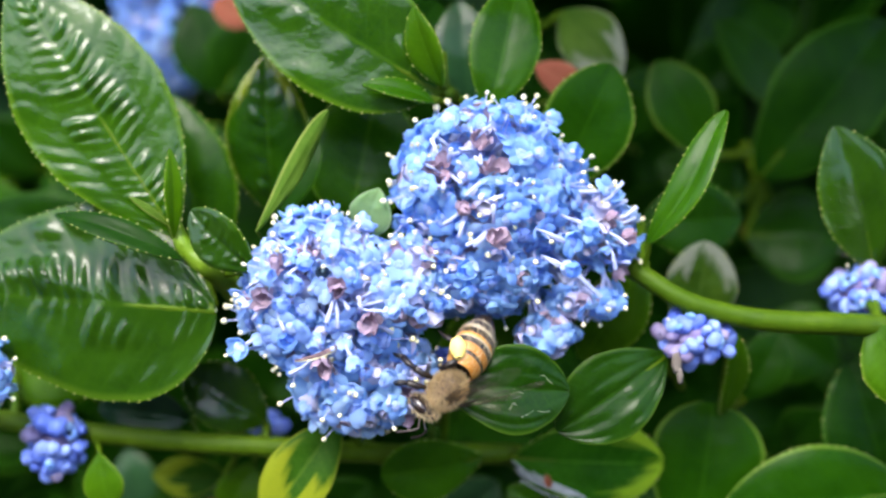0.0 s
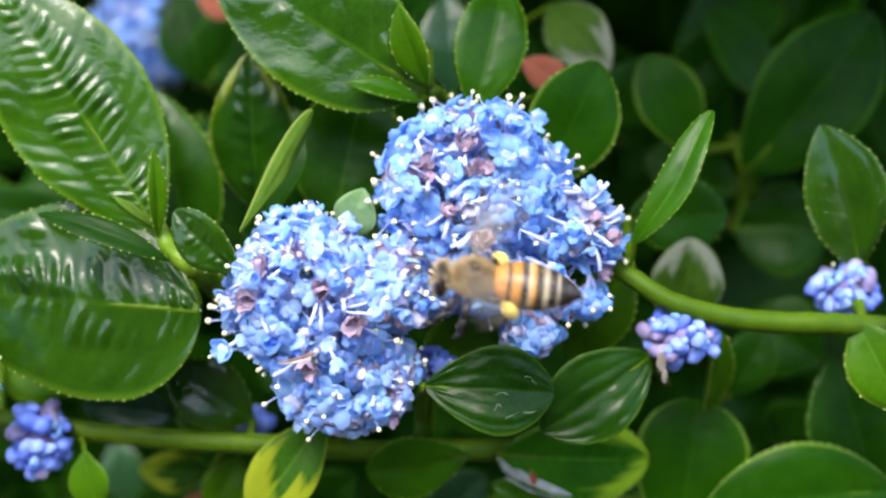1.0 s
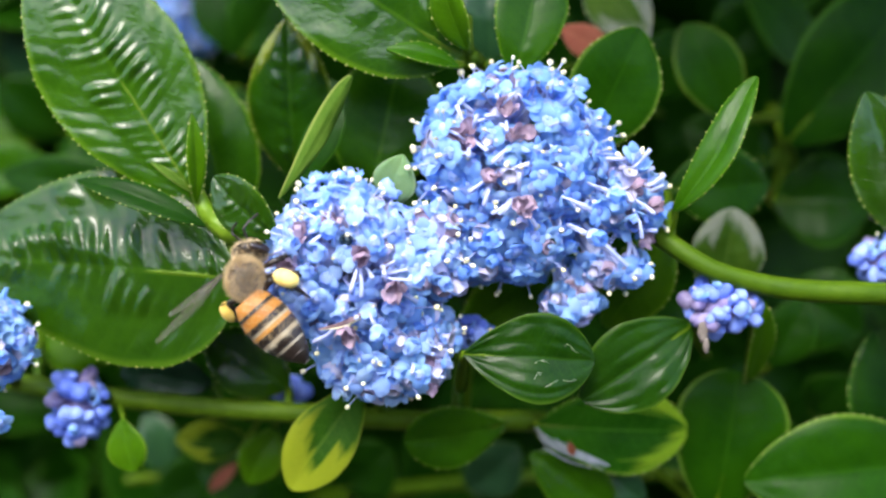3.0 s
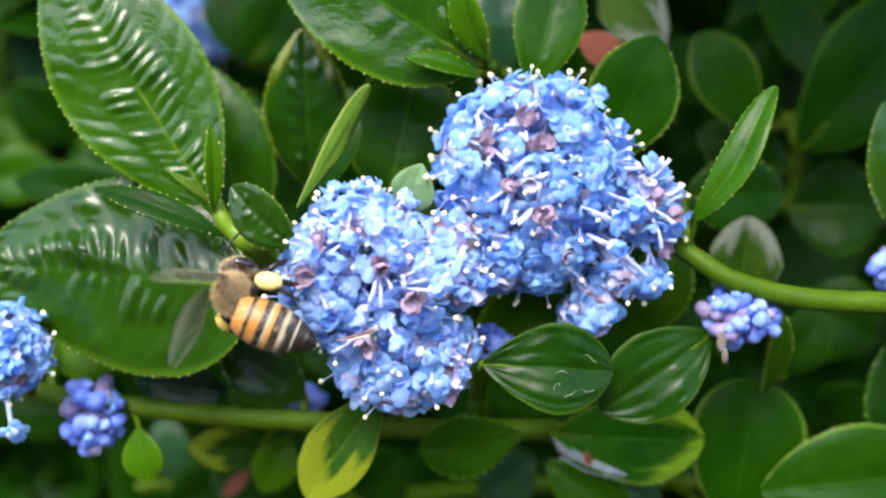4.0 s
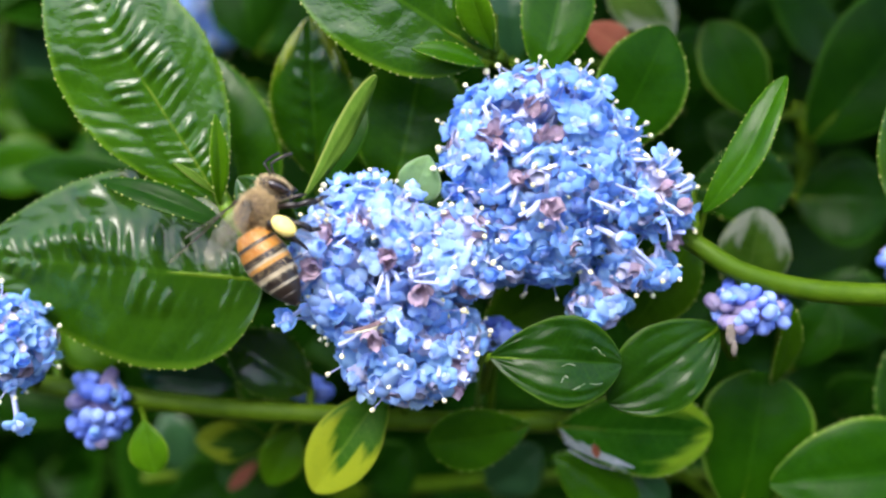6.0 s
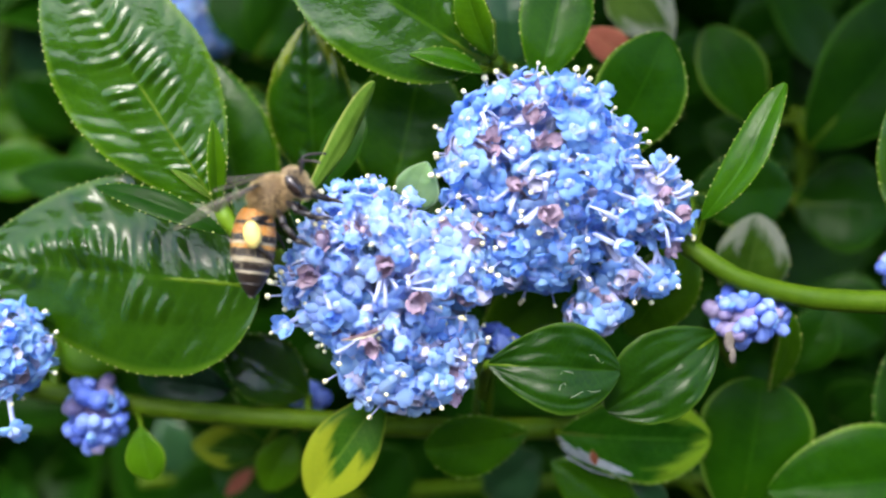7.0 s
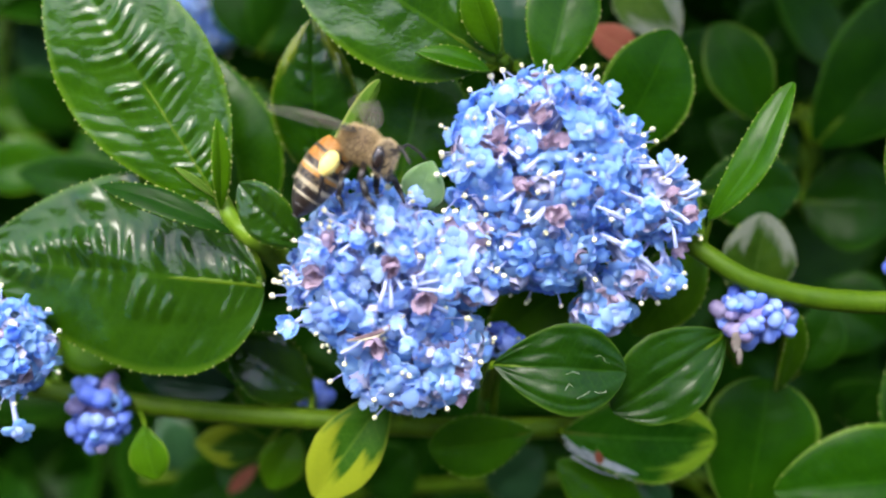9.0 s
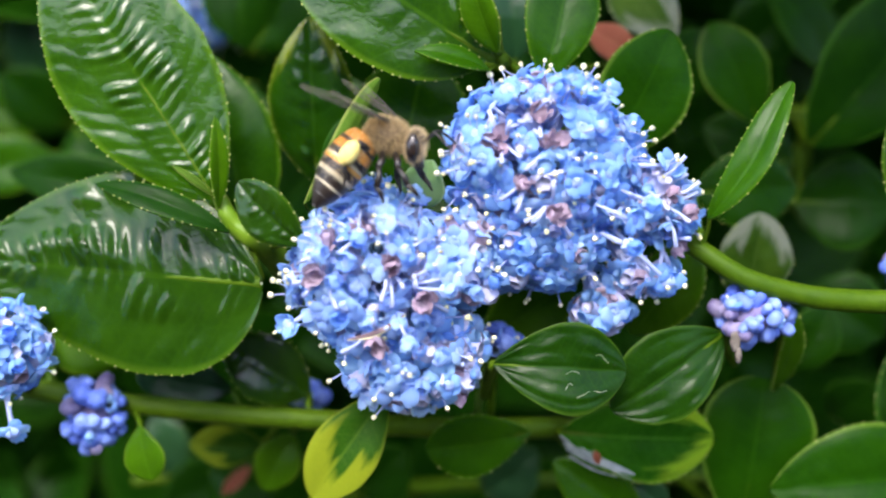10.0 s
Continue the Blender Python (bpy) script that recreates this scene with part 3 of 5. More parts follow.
def bud_cluster(centre, size, count, label, stalk, seed=1, big=1.15, group="unopened bud clusters", husk=None, open_ones=3):
    rng = random.Random(seed)
    heart = Vector(centre)
    head = thing("bud_cluster", heart, label, "flower bud", group)
    bm = bmesh.new()
    ball(bm, (0, 0, 0), [s * 0.62 * MM for s in size], None, 9, 7, 0, 0.12, rng)
    part("core", bm, BUDPINK, head, "lilac heart of the cluster")
    bm = bmesh.new()
    path = [(Vector(q) - heart) * MM for q in stalk]
    tube(bm, smooth_path([(0, 0, 0), *path], 5), 0.42 * MM, 8)
    part("stalk", bm, STEM, head, "thin green stalk")
    done = []
    for k in range(3000):
        if len(done) >= count:
            break
        d = Vector((rng.gauss(0, 1), rng.gauss(0, 1), rng.gauss(0, 1))).normalized()
        p = Vector([d[i] * size[i] * rng.uniform(0.66, 0.92) for i in range(3)])
        if any((p - q).length < big * 1.0 for q in done):
            continue
        done.append(p)
        s = big * rng.uniform(0.55, 1.2)
        share("bud", rng.choice(BUDS), head, Matrix.Translation(p * MM) @ upright((d + Vector((rng.uniform(-0.9, 0.9), rng.uniform(-0.9, 0.9), rng.uniform(-0.9, 0.9)))).normalized(), rng.uniform(0, 6)) @ Matrix.Scale(s, 4))
    for k in range(open_ones):
        d = Vector((rng.uniform(-1, 1), -0.8, rng.uniform(-0.6, 1))).normalized()
        p = Vector([d[i] * size[i] * 0.86 for i in range(3)])
        floret(head, Matrix.Translation(p * MM) @ upright(d, rng.uniform(0, 6)) @ Matrix.Scale(0.6, 4), rng)
    if husk:
        bm = bmesh.new()
        crumpled(bm, (Vector(husk) - heart) * MM, (0.42 * MM, 0.42 * MM, 1.2 * MM), Matrix.Identity(3), rng)
        crumpled(bm, (Vector(husk) - heart + Vector((0.3, 0, -1.2))) * MM, (0.26 * MM, 0.26 * MM, 0.9 * MM), Matrix.Identity(3), rng)
        part("husk", bm, STRAW, head, "dry brown withered husk")
    return head


# ---- the ground and the body of the shrub ----
def ground():
    bm = bmesh.new()
    n = 60
    for i in range(n + 1):
        for j in range(n + 1):
            x = math.copysign(abs(2 * i / n - 1) ** 5, 2 * i / n - 1) * 900
            y = math.copysign(abs(2 * j / n - 1) ** 5, 2 * j / n - 1) * 900
            bm.verts.new((x, y, 0.012 * noise.noise((x * 3, y * 3, 0)) if abs(x) + abs(y) < 40 else 0))
    bm.verts.ensure_lookup_table()
    for i in range(n):
        for j in range(n):
            a = i * (n + 1) + j
            bm.faces.new([bm.verts[k] for k in (a, a + n + 1, a + n + 2, a + 1)])
    ob = part("ground", bm, SOIL, None)
    tagged(ob, "dark bare soil under the shrub", "ground", kind="structure")


ground()


def sky_block_fence():
    """A plain boarded fence, added unseen behind the camera to block low sky reflections."""
    fence = new("added_sky_block")
    fence.location = (0, -0.95, 0)
    tagged(fence, "plain low weathered timber fence, added out of view to block low sky", "fence", kind="structure")
    board = bpy.data.meshes.new("board")
    bm = bmesh.new()
    bmesh.ops.create_cube(bm, size=1, matrix=Matrix.Diagonal((0.116, 0.020, 1.16, 1)))
    bmesh.ops.bevel(bm, geom=bm.edges[:], offset=0.004, segments=1, affect="EDGES")
    bm.to_mesh(board)
    bm.free()
    board.materials.append(TIMBER)
    for k in range(24):
        ob = share("board", board, fence, Matrix.Translation((-1.38 + 0.12 * k, 0, 0.575)))
    for z in (0.28, 0.92):
        bm = bmesh.new()
        bmesh.ops.create_cube(bm, size=1, matrix=Matrix.Translation((0, -0.034, z)) @ Matrix.Diagonal((2.88, 0.045, 0.08, 1)))
        part("rail", bm, TIMBER, fence)


sky_block_fence()


def shrub_body():
    """Woody boughs and the dense leafage behind the sprays."""
    rng = random.Random(11)
    shrub = new("shrub")
    shrub.location = (0.02, 0.42, 0.0)
    tagged(shrub, "dense evergreen shrub with dark woody boughs behind the flowering sprays", "shrub")
    bm = bmesh.new()
    base = Vector((0.0, 0.0, -0.02))
    tube(bm, smooth_path([base, base + Vector((0.01, -0.01, 0.15)), base + Vector((-0.01, -0.02, 0.3))], 6), [0.028 - 0.0008 * k for k in range(13)], 12)
    part("trunk", bm, BARK, shrub, "grey brown woody trunk")
    top = base + Vector((-0.01, -0.02, 0.29))
    for end in BOUGHS:
        e = Vector(end) - shrub.location
        bm = bmesh.new()
        path = smooth_path([top, top.lerp(e, 0.5) + Vector((rng.uniform(-0.03, 0.03), 0.03, -0.01)), e], 7)
        tube(bm, path, [0.012 - (0.012 - 0.0022) * k / (len(path) - 1) for k in range(len(path))], 9)
        part("bough", bm, BARK, shrub, "brown woody bough")
    # leafage, too thick to count
    verts, faces, loops = [], [], []

    def scatter(count, box, size, facing):
        for _ in range(count):
            c = Vector([rng.uniform(a, b) for a, b in box])
            d = Vector((rng.uniform(-1, 1), rng.uniform(-0.6, 0.2), rng.uniform(-0.5, 1))).normalized()
            nrm = Vector((rng.gauss(0, 0.5), -1, rng.gauss(0.3, 0.5))) if facing else Vector((rng.gauss(0, 1), rng.gauss(0, 1), rng.gauss(0.6, 1)))
            side = d.cross(nrm).normalized()
            nrm = side.cross(d).normalized()
            far, w = rng.uniform(*size), rng.uniform(0.20, 0.30)
            first = len(verts)
            cup = rng.uniform(-0.05, 0.22)
            for i in range(8):
                u = i / 7
                hw = far * w * max(0.02, math.sin(math.pi * (0.02 + 0.96 * u) ** 0.85)) ** 0.75
                for k in (-1, -0.5, 0, 0.5, 1):
                    verts.append(c + d * far * (u - 0.5) + side * hw * k + nrm * (abs(k) * hw * cup * 2 - far * 0.3 * (u - 0.5) ** 2))
                    loops.append((0.5 + k / 2, u))
            for i in range(7):
                for k in range(4):
                    a = first + i * 5 + k
                    faces.append((a, a + 1, a + 6, a + 5))

    o = shrub.location
    # the shrub's rounded outside
    for _ in range(2600):
        d = Vector((rng.gauss(0, 1), rng.gauss(0, 1), abs(rng.gauss(0, 1)))).normalized()
        r = rng.uniform(0.82, 1.0)
        p = Vector((d.x * 0.75, 0.08 + d.y * 0.62, 0.10 + d.z * 0.78)) * r + o
        if p.y < 0.24 and p.z > 0.30 or p.y < 0.02:
            continue
        b = 0.004
        scatter(1, [(p[i] - o[i] - b, p[i] - o[i] + b) for i in range(3)], (0.024, 0.042), False)
    for count, box, size, facing in LEAFAGE:
        scatter(count, [(a - o[i], b - o[i]) for i, (a, b) in enumerate(box)], size, facing)
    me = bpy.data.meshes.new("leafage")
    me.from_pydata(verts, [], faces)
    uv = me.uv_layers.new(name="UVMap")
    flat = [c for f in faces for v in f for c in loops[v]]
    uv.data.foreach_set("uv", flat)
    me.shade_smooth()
    # same dark green, so the leafage carries some shade in its colour
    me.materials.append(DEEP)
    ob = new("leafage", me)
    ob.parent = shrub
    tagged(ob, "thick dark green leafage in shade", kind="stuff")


# ends of the boughs, and stretches of leafage (count, x y z ranges, leaf length), metres
BOUGHS = ((-0.12, 0.26, 0.60), (0.10, 0.24, 0.62), (-0.03, 0.30, 0.50), (0.05, 0.22, 0.52), (-0.10, 0.20, 0.50), (0.0, 0.27, 0.66))
LEAFAGE = (
    (90, ((0.0, 0.12), (0.088, 0.135), (0.614, 0.65)), (0.020, 0.030), False),
    (300, ((-0.20, 0.20), (0.135, 0.24), (0.620, 0.67)), (0.022, 0.034), False),
    (420, ((-0.11, 0.11), (0.160, 0.19), (0.43, 0.60)), (0.018, 0.030), True),
    (2000, ((-0.22, 0.22), (0.19, 0.25), (0.34, 0.64)), (0.020, 0.032), True),
    (1200, ((-0.42, 0.42), (0.25, 0.60), (0.16, 0.80)), (0.022, 0.036), False),
    (900, ((-0.45, 0.45), (0.20, 0.62), (0.66, 0.86)), (0.024, 0.038), False),
    (900, ((-0.40, 0.40), (0.17, 0.40), (0.14, 0.42)), (0.022, 0.036), False),
)
shrub_body()


# ---- the sprays ----

left_branch = thing("leafy_branch", (-19.76, 190.00, -6.97), "glossy green leafy branch with broad quilted leaves", "branch", "leafy branches")
stem(left_branch, (-19.76, 190.00, -6.97), ((-20.80, 200.00, -11.05), (-15.32, 125.00, -3.42), (-16.14, 109.00, 0.05), (-18.58, 107.00, 2.14), (-19.82, 107.00, 4.52)), 1.6, 0.6, material=YOUNG)
leaf(left_branch, (-19.85, 108.00, 3.66), (-34.57, 107.00, 26.87), 13.40, roll=2, petiole=(-19.50, 108.00, 2.81), widest=0.5, blunt=0.8, fold=-3, bulge=0.068, bend=0.02, material=LIGHTER_QUILT, label="broad glossy quilted leaf", res=(190, 48), veins=26, outer_rise=0.3)
leaf(left_branch, (-15.85, 106.00, -3.15), (-43.88, 112.00, -1.09), 17.6, roll=0, petiole=(-18.25, 108.00, 1.80), widest=0.45, blunt=0.85, fold=-8, bulge=0.085, lean=-0.9, bend=0.02, material=QUILTED, label="broad glossy quilted leaf", res=(150, 48), veins=20, outer_rise=0.6, widest_low=0.33)
leaf(left_branch, (-18.44, 104.00, 1.40), (-29.83, 105.00, 5.41), 2.5, roll=28, petiole=(-19.50, 108.00, 2.56), widest=0.5, fold=16, bulge=0.03, material=DEEP)
leaf(left_branch, (-18.84, 118.00, 1.15), (-22.57, 118.00, 18.13), 9.04, roll=10, petiole=(-19.43, 109.00, 2.33), widest=0.45, fold=10, bulge=0.04)
leaf(left_branch, (-19.68, 106.00, 3.40), (-19.65, 104.00, 11.06), 1.66, roll=25, petiole=(-19.85, 108.00, 3.06), fold=30, bulge=0.02, material=BRIGHT, label="young narrow yellow-green leaf")
leaf(left_branch, (-20.08, 105.50, 4.46), (-23.45, 105.00, 6.97), 0.7, roll=25, petiole=(-19.85, 108.00, 3.56), fold=30, bulge=0.02, material=ROLLED, label="tiny yellow-green shoot leaf", teeth=False)
leaf(left_branch, (-12.00, 101.00, 0.42), (-17.47, 102.00, 5.49), 4.62, roll=-22, petiole=(-15.89, 109.00, 0.05), widest=0.52, blunt=0.65, fold=16, bulge=0.1, label="small glossy leaf", material=QUILTED, veins=9, res=(70, 32))

middle_branch = thing("leafy_branch", (-16.23, 190.00, -3.44), "leafy shoot with a curled yellow-green leaf", "branch", "leafy branches")
stem(middle_branch, (-16.23, 190.00, -3.44), ((-17.08, 200.00, -7.34), (-12.92, 130.00, 1.27), (-12.48, 120.00, 3.40)), 0.80, 0.50)
leaf(middle_branch, (-12.16, 118.00, 5.81), (-12.70, 114.00, 21.22), 8.2, roll=-5, petiole=(-12.47, 121.00, 2.30), widest=0.5, blunt=0.8, fold=12, bulge=0.085, label="dark glossy leaf", material=TIPPED_QUILT, veins=9, res=(90, 36))
leaf(middle_branch, (-12.17, 104.00, 3.72), (-5.60, 104.00, 14.15), 1.9, roll=30, petiole=(-12.48, 120.00, 2.28), sweep=0.03, widest=0.6, blunt=0.55, fold=-8, bend=0.0, bulge=0.02, material=ROLLED, label="curled yellow-green leaf", teeth=False, wave=0.12, curl=1.1)
leaf(middle_branch, (-11.54, 111.00, 4.69), (-7.35, 110.00, 12.31), 3.4, roll=-10, petiole=(-12.37, 120.00, 2.17), widest=0.6, blunt=0.6, fold=8, bulge=0.02, material=DEEP, teeth=False)
leaf(middle_branch, (-5.06, 116.00, 4.36), (-2.12, 117.00, 18.79), 11.36, roll=8, petiole=(-12.61, 130.00, 1.27), widest=0.5, fold=6, bulge=0.04, material=GREEN)
leaf(middle_branch, (-2.76, 106.00, 3.25), (-1.54, 103.50, 7.45), 3.9, roll=-12, petiole=(-10.25, 120.00, -1.62), widest=0.52, blunt=0.8, fold=14, bulge=0.08, material=PALE, label="small pale grey-green leaf", teeth=False, veins=7)

top_branch = thing("leafy_branch", (9.69, 180.00, 26.82), "leafy branch tip with toothed glossy leaves", "branch", "leafy branches")
stem(top_branch, (9.69, 180.00, 26.82), ((12.88, 190.00, 21.26), (5.81, 118.00, 17.04), (4.21, 108.00, 17.10), (4.19, 110.00, 20.48)), 0.90, 0.40)
leaf(top_branch, (3.38, 107.00, 16.54), (-15.34, 108.00, 28.53), 12.3, roll=-6, petiole=(4.45, 109.00, 16.65), widest=0.43, blunt=0.62, fold=4, bulge=0.035, bend=0.05, label="large glossy toothed leaf", res=(110, 36), veins=9, material=LIGHTER_QUILT)
leaf(top_branch, (3.35, 106.00, 15.40), (-3.02, 105.00, 16.82), 2.25, roll=35, petiole=(4.45, 109.00, 16.65), widest=0.5, fold=20, bulge=0.03)
leaf(top_branch, (4.04, 106.00, 16.78), (1.50, 104.00, 23.46), 3.22, roll=-30, petiole=(4.45, 109.00, 16.85), fold=34, bulge=0.02, material=BRIGHT, label="folded young leaf")
leaf(top_branch, (8.22, 108.00, 14.59), (11.03, 110.00, 27.12), 6.58, roll=8, petiole=(5.25, 112.00, 16.69), widest=0.5, fold=14, bulge=0.05, label="glossy toothed leaf")
leaf(top_branch, (14.37, 113.00, 7.82), (20.17, 112.00, 19.91), 8.7, roll=12, petiole=(6.73, 125.00, 16.89), widest=0.55, blunt=0.66, fold=8, bulge=0.03, material=RIMMED, label="dark leaf with pale rim")
leaf(top_branch, (-0.79, 122.00, 19.88), (3.86, 126.00, 29.31), 8.06, roll=10, petiole=(5.91, 120.00, 17.33), material=DEEP)
leaf(top_branch, (6.97, 124.00, 18.48), (6.10, 124.00, 28.84), 6.33, petiole=(5.91, 120.00, 17.33), material=BLUISH)
leaf(top_branch, (18.87, 121.00, 18.48), (13.71, 121.00, 21.51), 3.48, petiole=(7.00, 130.00, 17.56), material=RUSTY, teeth=False, label="dead rusty red leaf")
leaf(top_branch, (17.29, 128.00, 28.58), (23.08, 124.00, 21.07), 6.43, roll=10, petiole=(8.08, 150.00, 26.53), material=SILVER, fold=6, bulge=0.06, label="weathered silvery leaf")
leaf(top_branch, (-17.16, 140.00, 29.96), (-22.36, 140.00, 32.56), 3.90, petiole=(1.19, 160.00, 32.76), material=RUSTY, teeth=False, label="dead rusty red leaf")

flowering_branch = thing("flowering_branch", (64.76, 125.00, -6.91), "long green flowering stem with glossy leaves", "branch", "leafy branches")
stem(flowering_branch, (64.76, 125.00, -6.91), ((64.76, 125.00, -6.91), (43.42, 108.00, -4.71), (34.25, 106.00, -4.23), (29.82, 106.00, -3.64), (25.39, 106.00, -2.31), (21.91, 107.00, -0.05), (18.69, 110.00, 2.09), (13.31, 112.00, 3.69)), 1.12, 0.80)
leaf(flowering_branch, (22.03, 105.00, 2.68), (29.45, 104.00, 14.05), 3.4, roll=-34, petiole=(21.76, 107.00, 0.15), widest=0.5, blunt=0.62, fold=24, bulge=0.03, veins=11, material=GREEN, label="bright green slender leaf", teeth=True, sweep=0.06)
leaf(flowering_branch, (45.30, 114.00, 0.05), (40.34, 110.00, 13.74), 8.32, roll=6, petiole=(43.42, 108.00, -4.46), widest=0.55, fold=14, bulge=0.06, label="glossy ribbed leaf", veins=0, material=QUILTED)
leaf(flowering_branch, (42.52, 107.00, -4.42), (46.06, 106.00, -12.25), 5.93, roll=10, petiole=(42.42, 108.00, -4.66), material=BRIGHT)
leaf(flowering_branch, (23.18, 114.00, 1.11), (17.30, 115.00, -8.06), 6.64, roll=-8, petiole=(21.96, 108.00, 0.05), material=BRIGHT)
leaf(flowering_branch, (24.41, 122.00, 5.44), (35.46, 124.00, 6.10), 7.99, petiole=(22.78, 110.00, 0.05), material=DEEP)
leaf(flowering_branch, (28.78, 119.00, -5.19), (30.35, 118.00, 3.45), 7.26, roll=5, petiole=(26.87, 108.00, -2.71), blunt=0.6, material=SILVER, bulge=0.06, label="pale mottled weathered leaf")
leaf(flowering_branch, (31.55, 118.00, -13.64), (31.61, 112.00, -5.41), 3.20, roll=30, petiole=(30.10, 107.00, -3.68), material=BRIGHT)

back_branch = thing("leafy_branch", (59.98, 200.00, 10.31), "shaded leafy branch with rounded blurred leaves", "branch", "leafy branches")
stem(back_branch, (59.98, 200.00, 10.31), ((61.48, 205.00, 10.56), (44.29, 150.00, 12.60), (40.04, 140.00, 15.66)), 0.90, 0.50)
leaf(back_branch, (33.25, 130.00, 13.04), (27.67, 129.00, 23.42), 7.09, petiole=(40.65, 141.00, 14.79), widest=0.55, blunt=0.65, fold=8, bulge=0.02, material=RIMMED, teeth=False)
leaf(back_branch, (39.28, 132.00, 10.79), (53.58, 131.00, 28.34), 12.51, petiole=(40.65, 141.00, 14.47), widest=0.52, blunt=0.65, fold=6, bulge=0.02, material=DEEP, teeth=False)
leaf(back_branch, (46.18, 145.00, 20.26), (37.31, 142.00, 31.05), 7.33, roll=20, petiole=(41.56, 143.00, 14.67), material=DEEP, fold=10, bulge=0.03, teeth=False)
leaf(back_branch, (40.04, 140.00, 5.00), (51.00, 138.00, 4.60), 11.00, roll=-8, petiole=(45.77, 155.00, 11.59), material=DEEP, teeth=False)
leaf(back_branch, (40.04, 140.00, 9.16), (29.64, 140.00, 13.71), 8.45, roll=10, petiole=(43.94, 150.00, 12.60), material=DEEP, teeth=False)

low_branch = thing("leafy_branch", (16.04, 160.00, -23.70), "low leafy stem with rounded leaves and turning leaves", "branch", "leafy branches")
stem(low_branch, (16.04, 160.00, -23.70), ((24.21, 165.00, -25.20), (11.10, 122.00, -17.95), (-1.30, 117.00, -17.11), (-13.14, 116.00, -16.21), (-20.68, 116.00, -15.72), (-29.30, 116.00, -14.81), (-38.02, 118.00, -13.86), (-52.46, 125.00, -12.13)), 1.05, 0.95)
leaf(low_branch, (3.63, 103.00, -9.52), (14.90, 103.50, -10.14), 7.7, roll=-6, petiole=(3.55, 116.00, -13.95), material=NERVED, widest=0.58, blunt=0.62, fold=12, bulge=0.045, label="glossy three-veined leaf with pale scratches", veins=0, res=(60, 40), scars=6, teeth=False)
leaf(low_branch, (24.05, 107.50, -7.24), (14.07, 106.00, -13.83), 7.7, petiole=(27.25, 116.00, -10.72), widest=0.55, blunt=0.62, fold=10, bulge=0.05, material=NERVED, label="glossy dark leaf with deep veins", veins=0, res=(60, 40), teeth=False)
leaf(low_branch, (3.65, 119.00, -9.34), (12.38, 118.00, -2.96), 6.60, petiole=(3.07, 118.00, -16.38), material=BRIGHT)
leaf(low_branch, (8.20, 117.00, -17.44), (-1.83, 116.00, -19.06), 6.38, roll=-14, petiole=(9.89, 121.00, -17.81), widest=0.6, blunt=0.6, material=GREEN)
leaf(low_branch, (11.10, 119.00, -17.90), (25.86, 118.00, -18.30), 8.6, petiole=(10.82, 122.00, -18.07), widest=0.58, blunt=0.6, material=TIPPED, fold=8, label="dark leaf with a yellowing tip")
leaf(low_branch, (28.64, 120.00, -27.24), (30.99, 119.00, -12.54), 11.4, petiole=(22.01, 150.00, -22.91), widest=0.64, blunt=0.45, fold=6, bulge=0.02, material=RIMMED, label="large rounded dull leaf", teeth=False)
leaf(low_branch, (49.33, 116.00, -20.95), (30.80, 116.00, -22.83), 10.8, roll=10, petiole=(29.21, 135.00, -26.26), widest=0.5, blunt=0.7, material=RIMMED, label="dark leaf with pale yellow rim")
leaf(low_branch, (48.80, 120.00, -23.34), (44.90, 120.00, -8.58), 10.31, petiole=(49.86, 150.00, -31.96), widest=0.5, blunt=0.65, material=DEEP, label="yellow-green rounded leaf")
leaf(low_branch, (19.44, 121.00, -26.63), (10.64, 120.00, -20.84), 5.87, petiole=(22.01, 150.00, -25.00), material=GREEN, teeth=False)
leaf(low_branch, (11.15, 115.50, -18.82), (17.83, 115.00, -21.20), 0.75, petiole=(10.82, 122.00, -18.63), material=WEB, teeth=False, label="grey silk web on a withered leaf", bend=0.02)
leaf(low_branch, (13.99, 115.00, -18.90), (14.31, 115.00, -20.23), 0.75, petiole=(14.11, 116.00, -18.79), material=RUSTY, teeth=False, veins=0, label="scrap of dead red leaf")
stem(low_branch, (16.04, 160.00, -23.70), ((10.75, 115.20, -17.60), (12.80, 115.10, -19.13), (14.87, 115.20, -20.16)), 0.10, 0.04, name="silk_strand", material=WEB, label="grey silk strand")
stem(low_branch, (16.04, 160.00, -23.70), ((11.34, 115.20, -18.67), (14.05, 115.10, -19.88), (16.79, 115.20, -20.59)), 0.10, 0.04, name="silk_strand", material=WEB, label="grey silk strand")
stem(low_branch, (16.04, 160.00, -23.70), ((11.55, 115.20, -19.47), (13.81, 115.10, -20.71), (16.10, 115.20, -21.45)), 0.10, 0.04, name="silk_strand", material=WEB, label="grey silk strand")
stem(low_branch, (16.04, 160.00, -23.70), ((11.02, 115.20, -18.24), (12.61, 115.10, -18.97), (14.23, 115.20, -19.20)), 0.10, 0.04, name="silk_strand", material=WEB, label="grey silk strand")
stem(low_branch, (16.04, 160.00, -23.70), ((12.62, 115.20, -18.67), (14.96, 115.10, -20.41), (17.33, 115.20, -21.66)), 0.10, 0.04, name="silk_strand", material=WEB, label="grey silk strand")
leaf(low_branch, (22.24, 121.00, -25.78), (18.31, 121.00, -22.98), 3.37, petiole=(23.40, 150.00, -25.00), material=BLUISH, teeth=False)
leaf(low_branch, (-5.30, 112.00, -12.95), (-12.06, 111.00, -22.62), 6.2, roll=6, petiole=(-3.48, 117.00, -16.89), widest=0.58, blunt=0.62, fold=12, bulge=0.03, material=YELLOW, label="yellow leaf with a dark green heart", teeth=False)
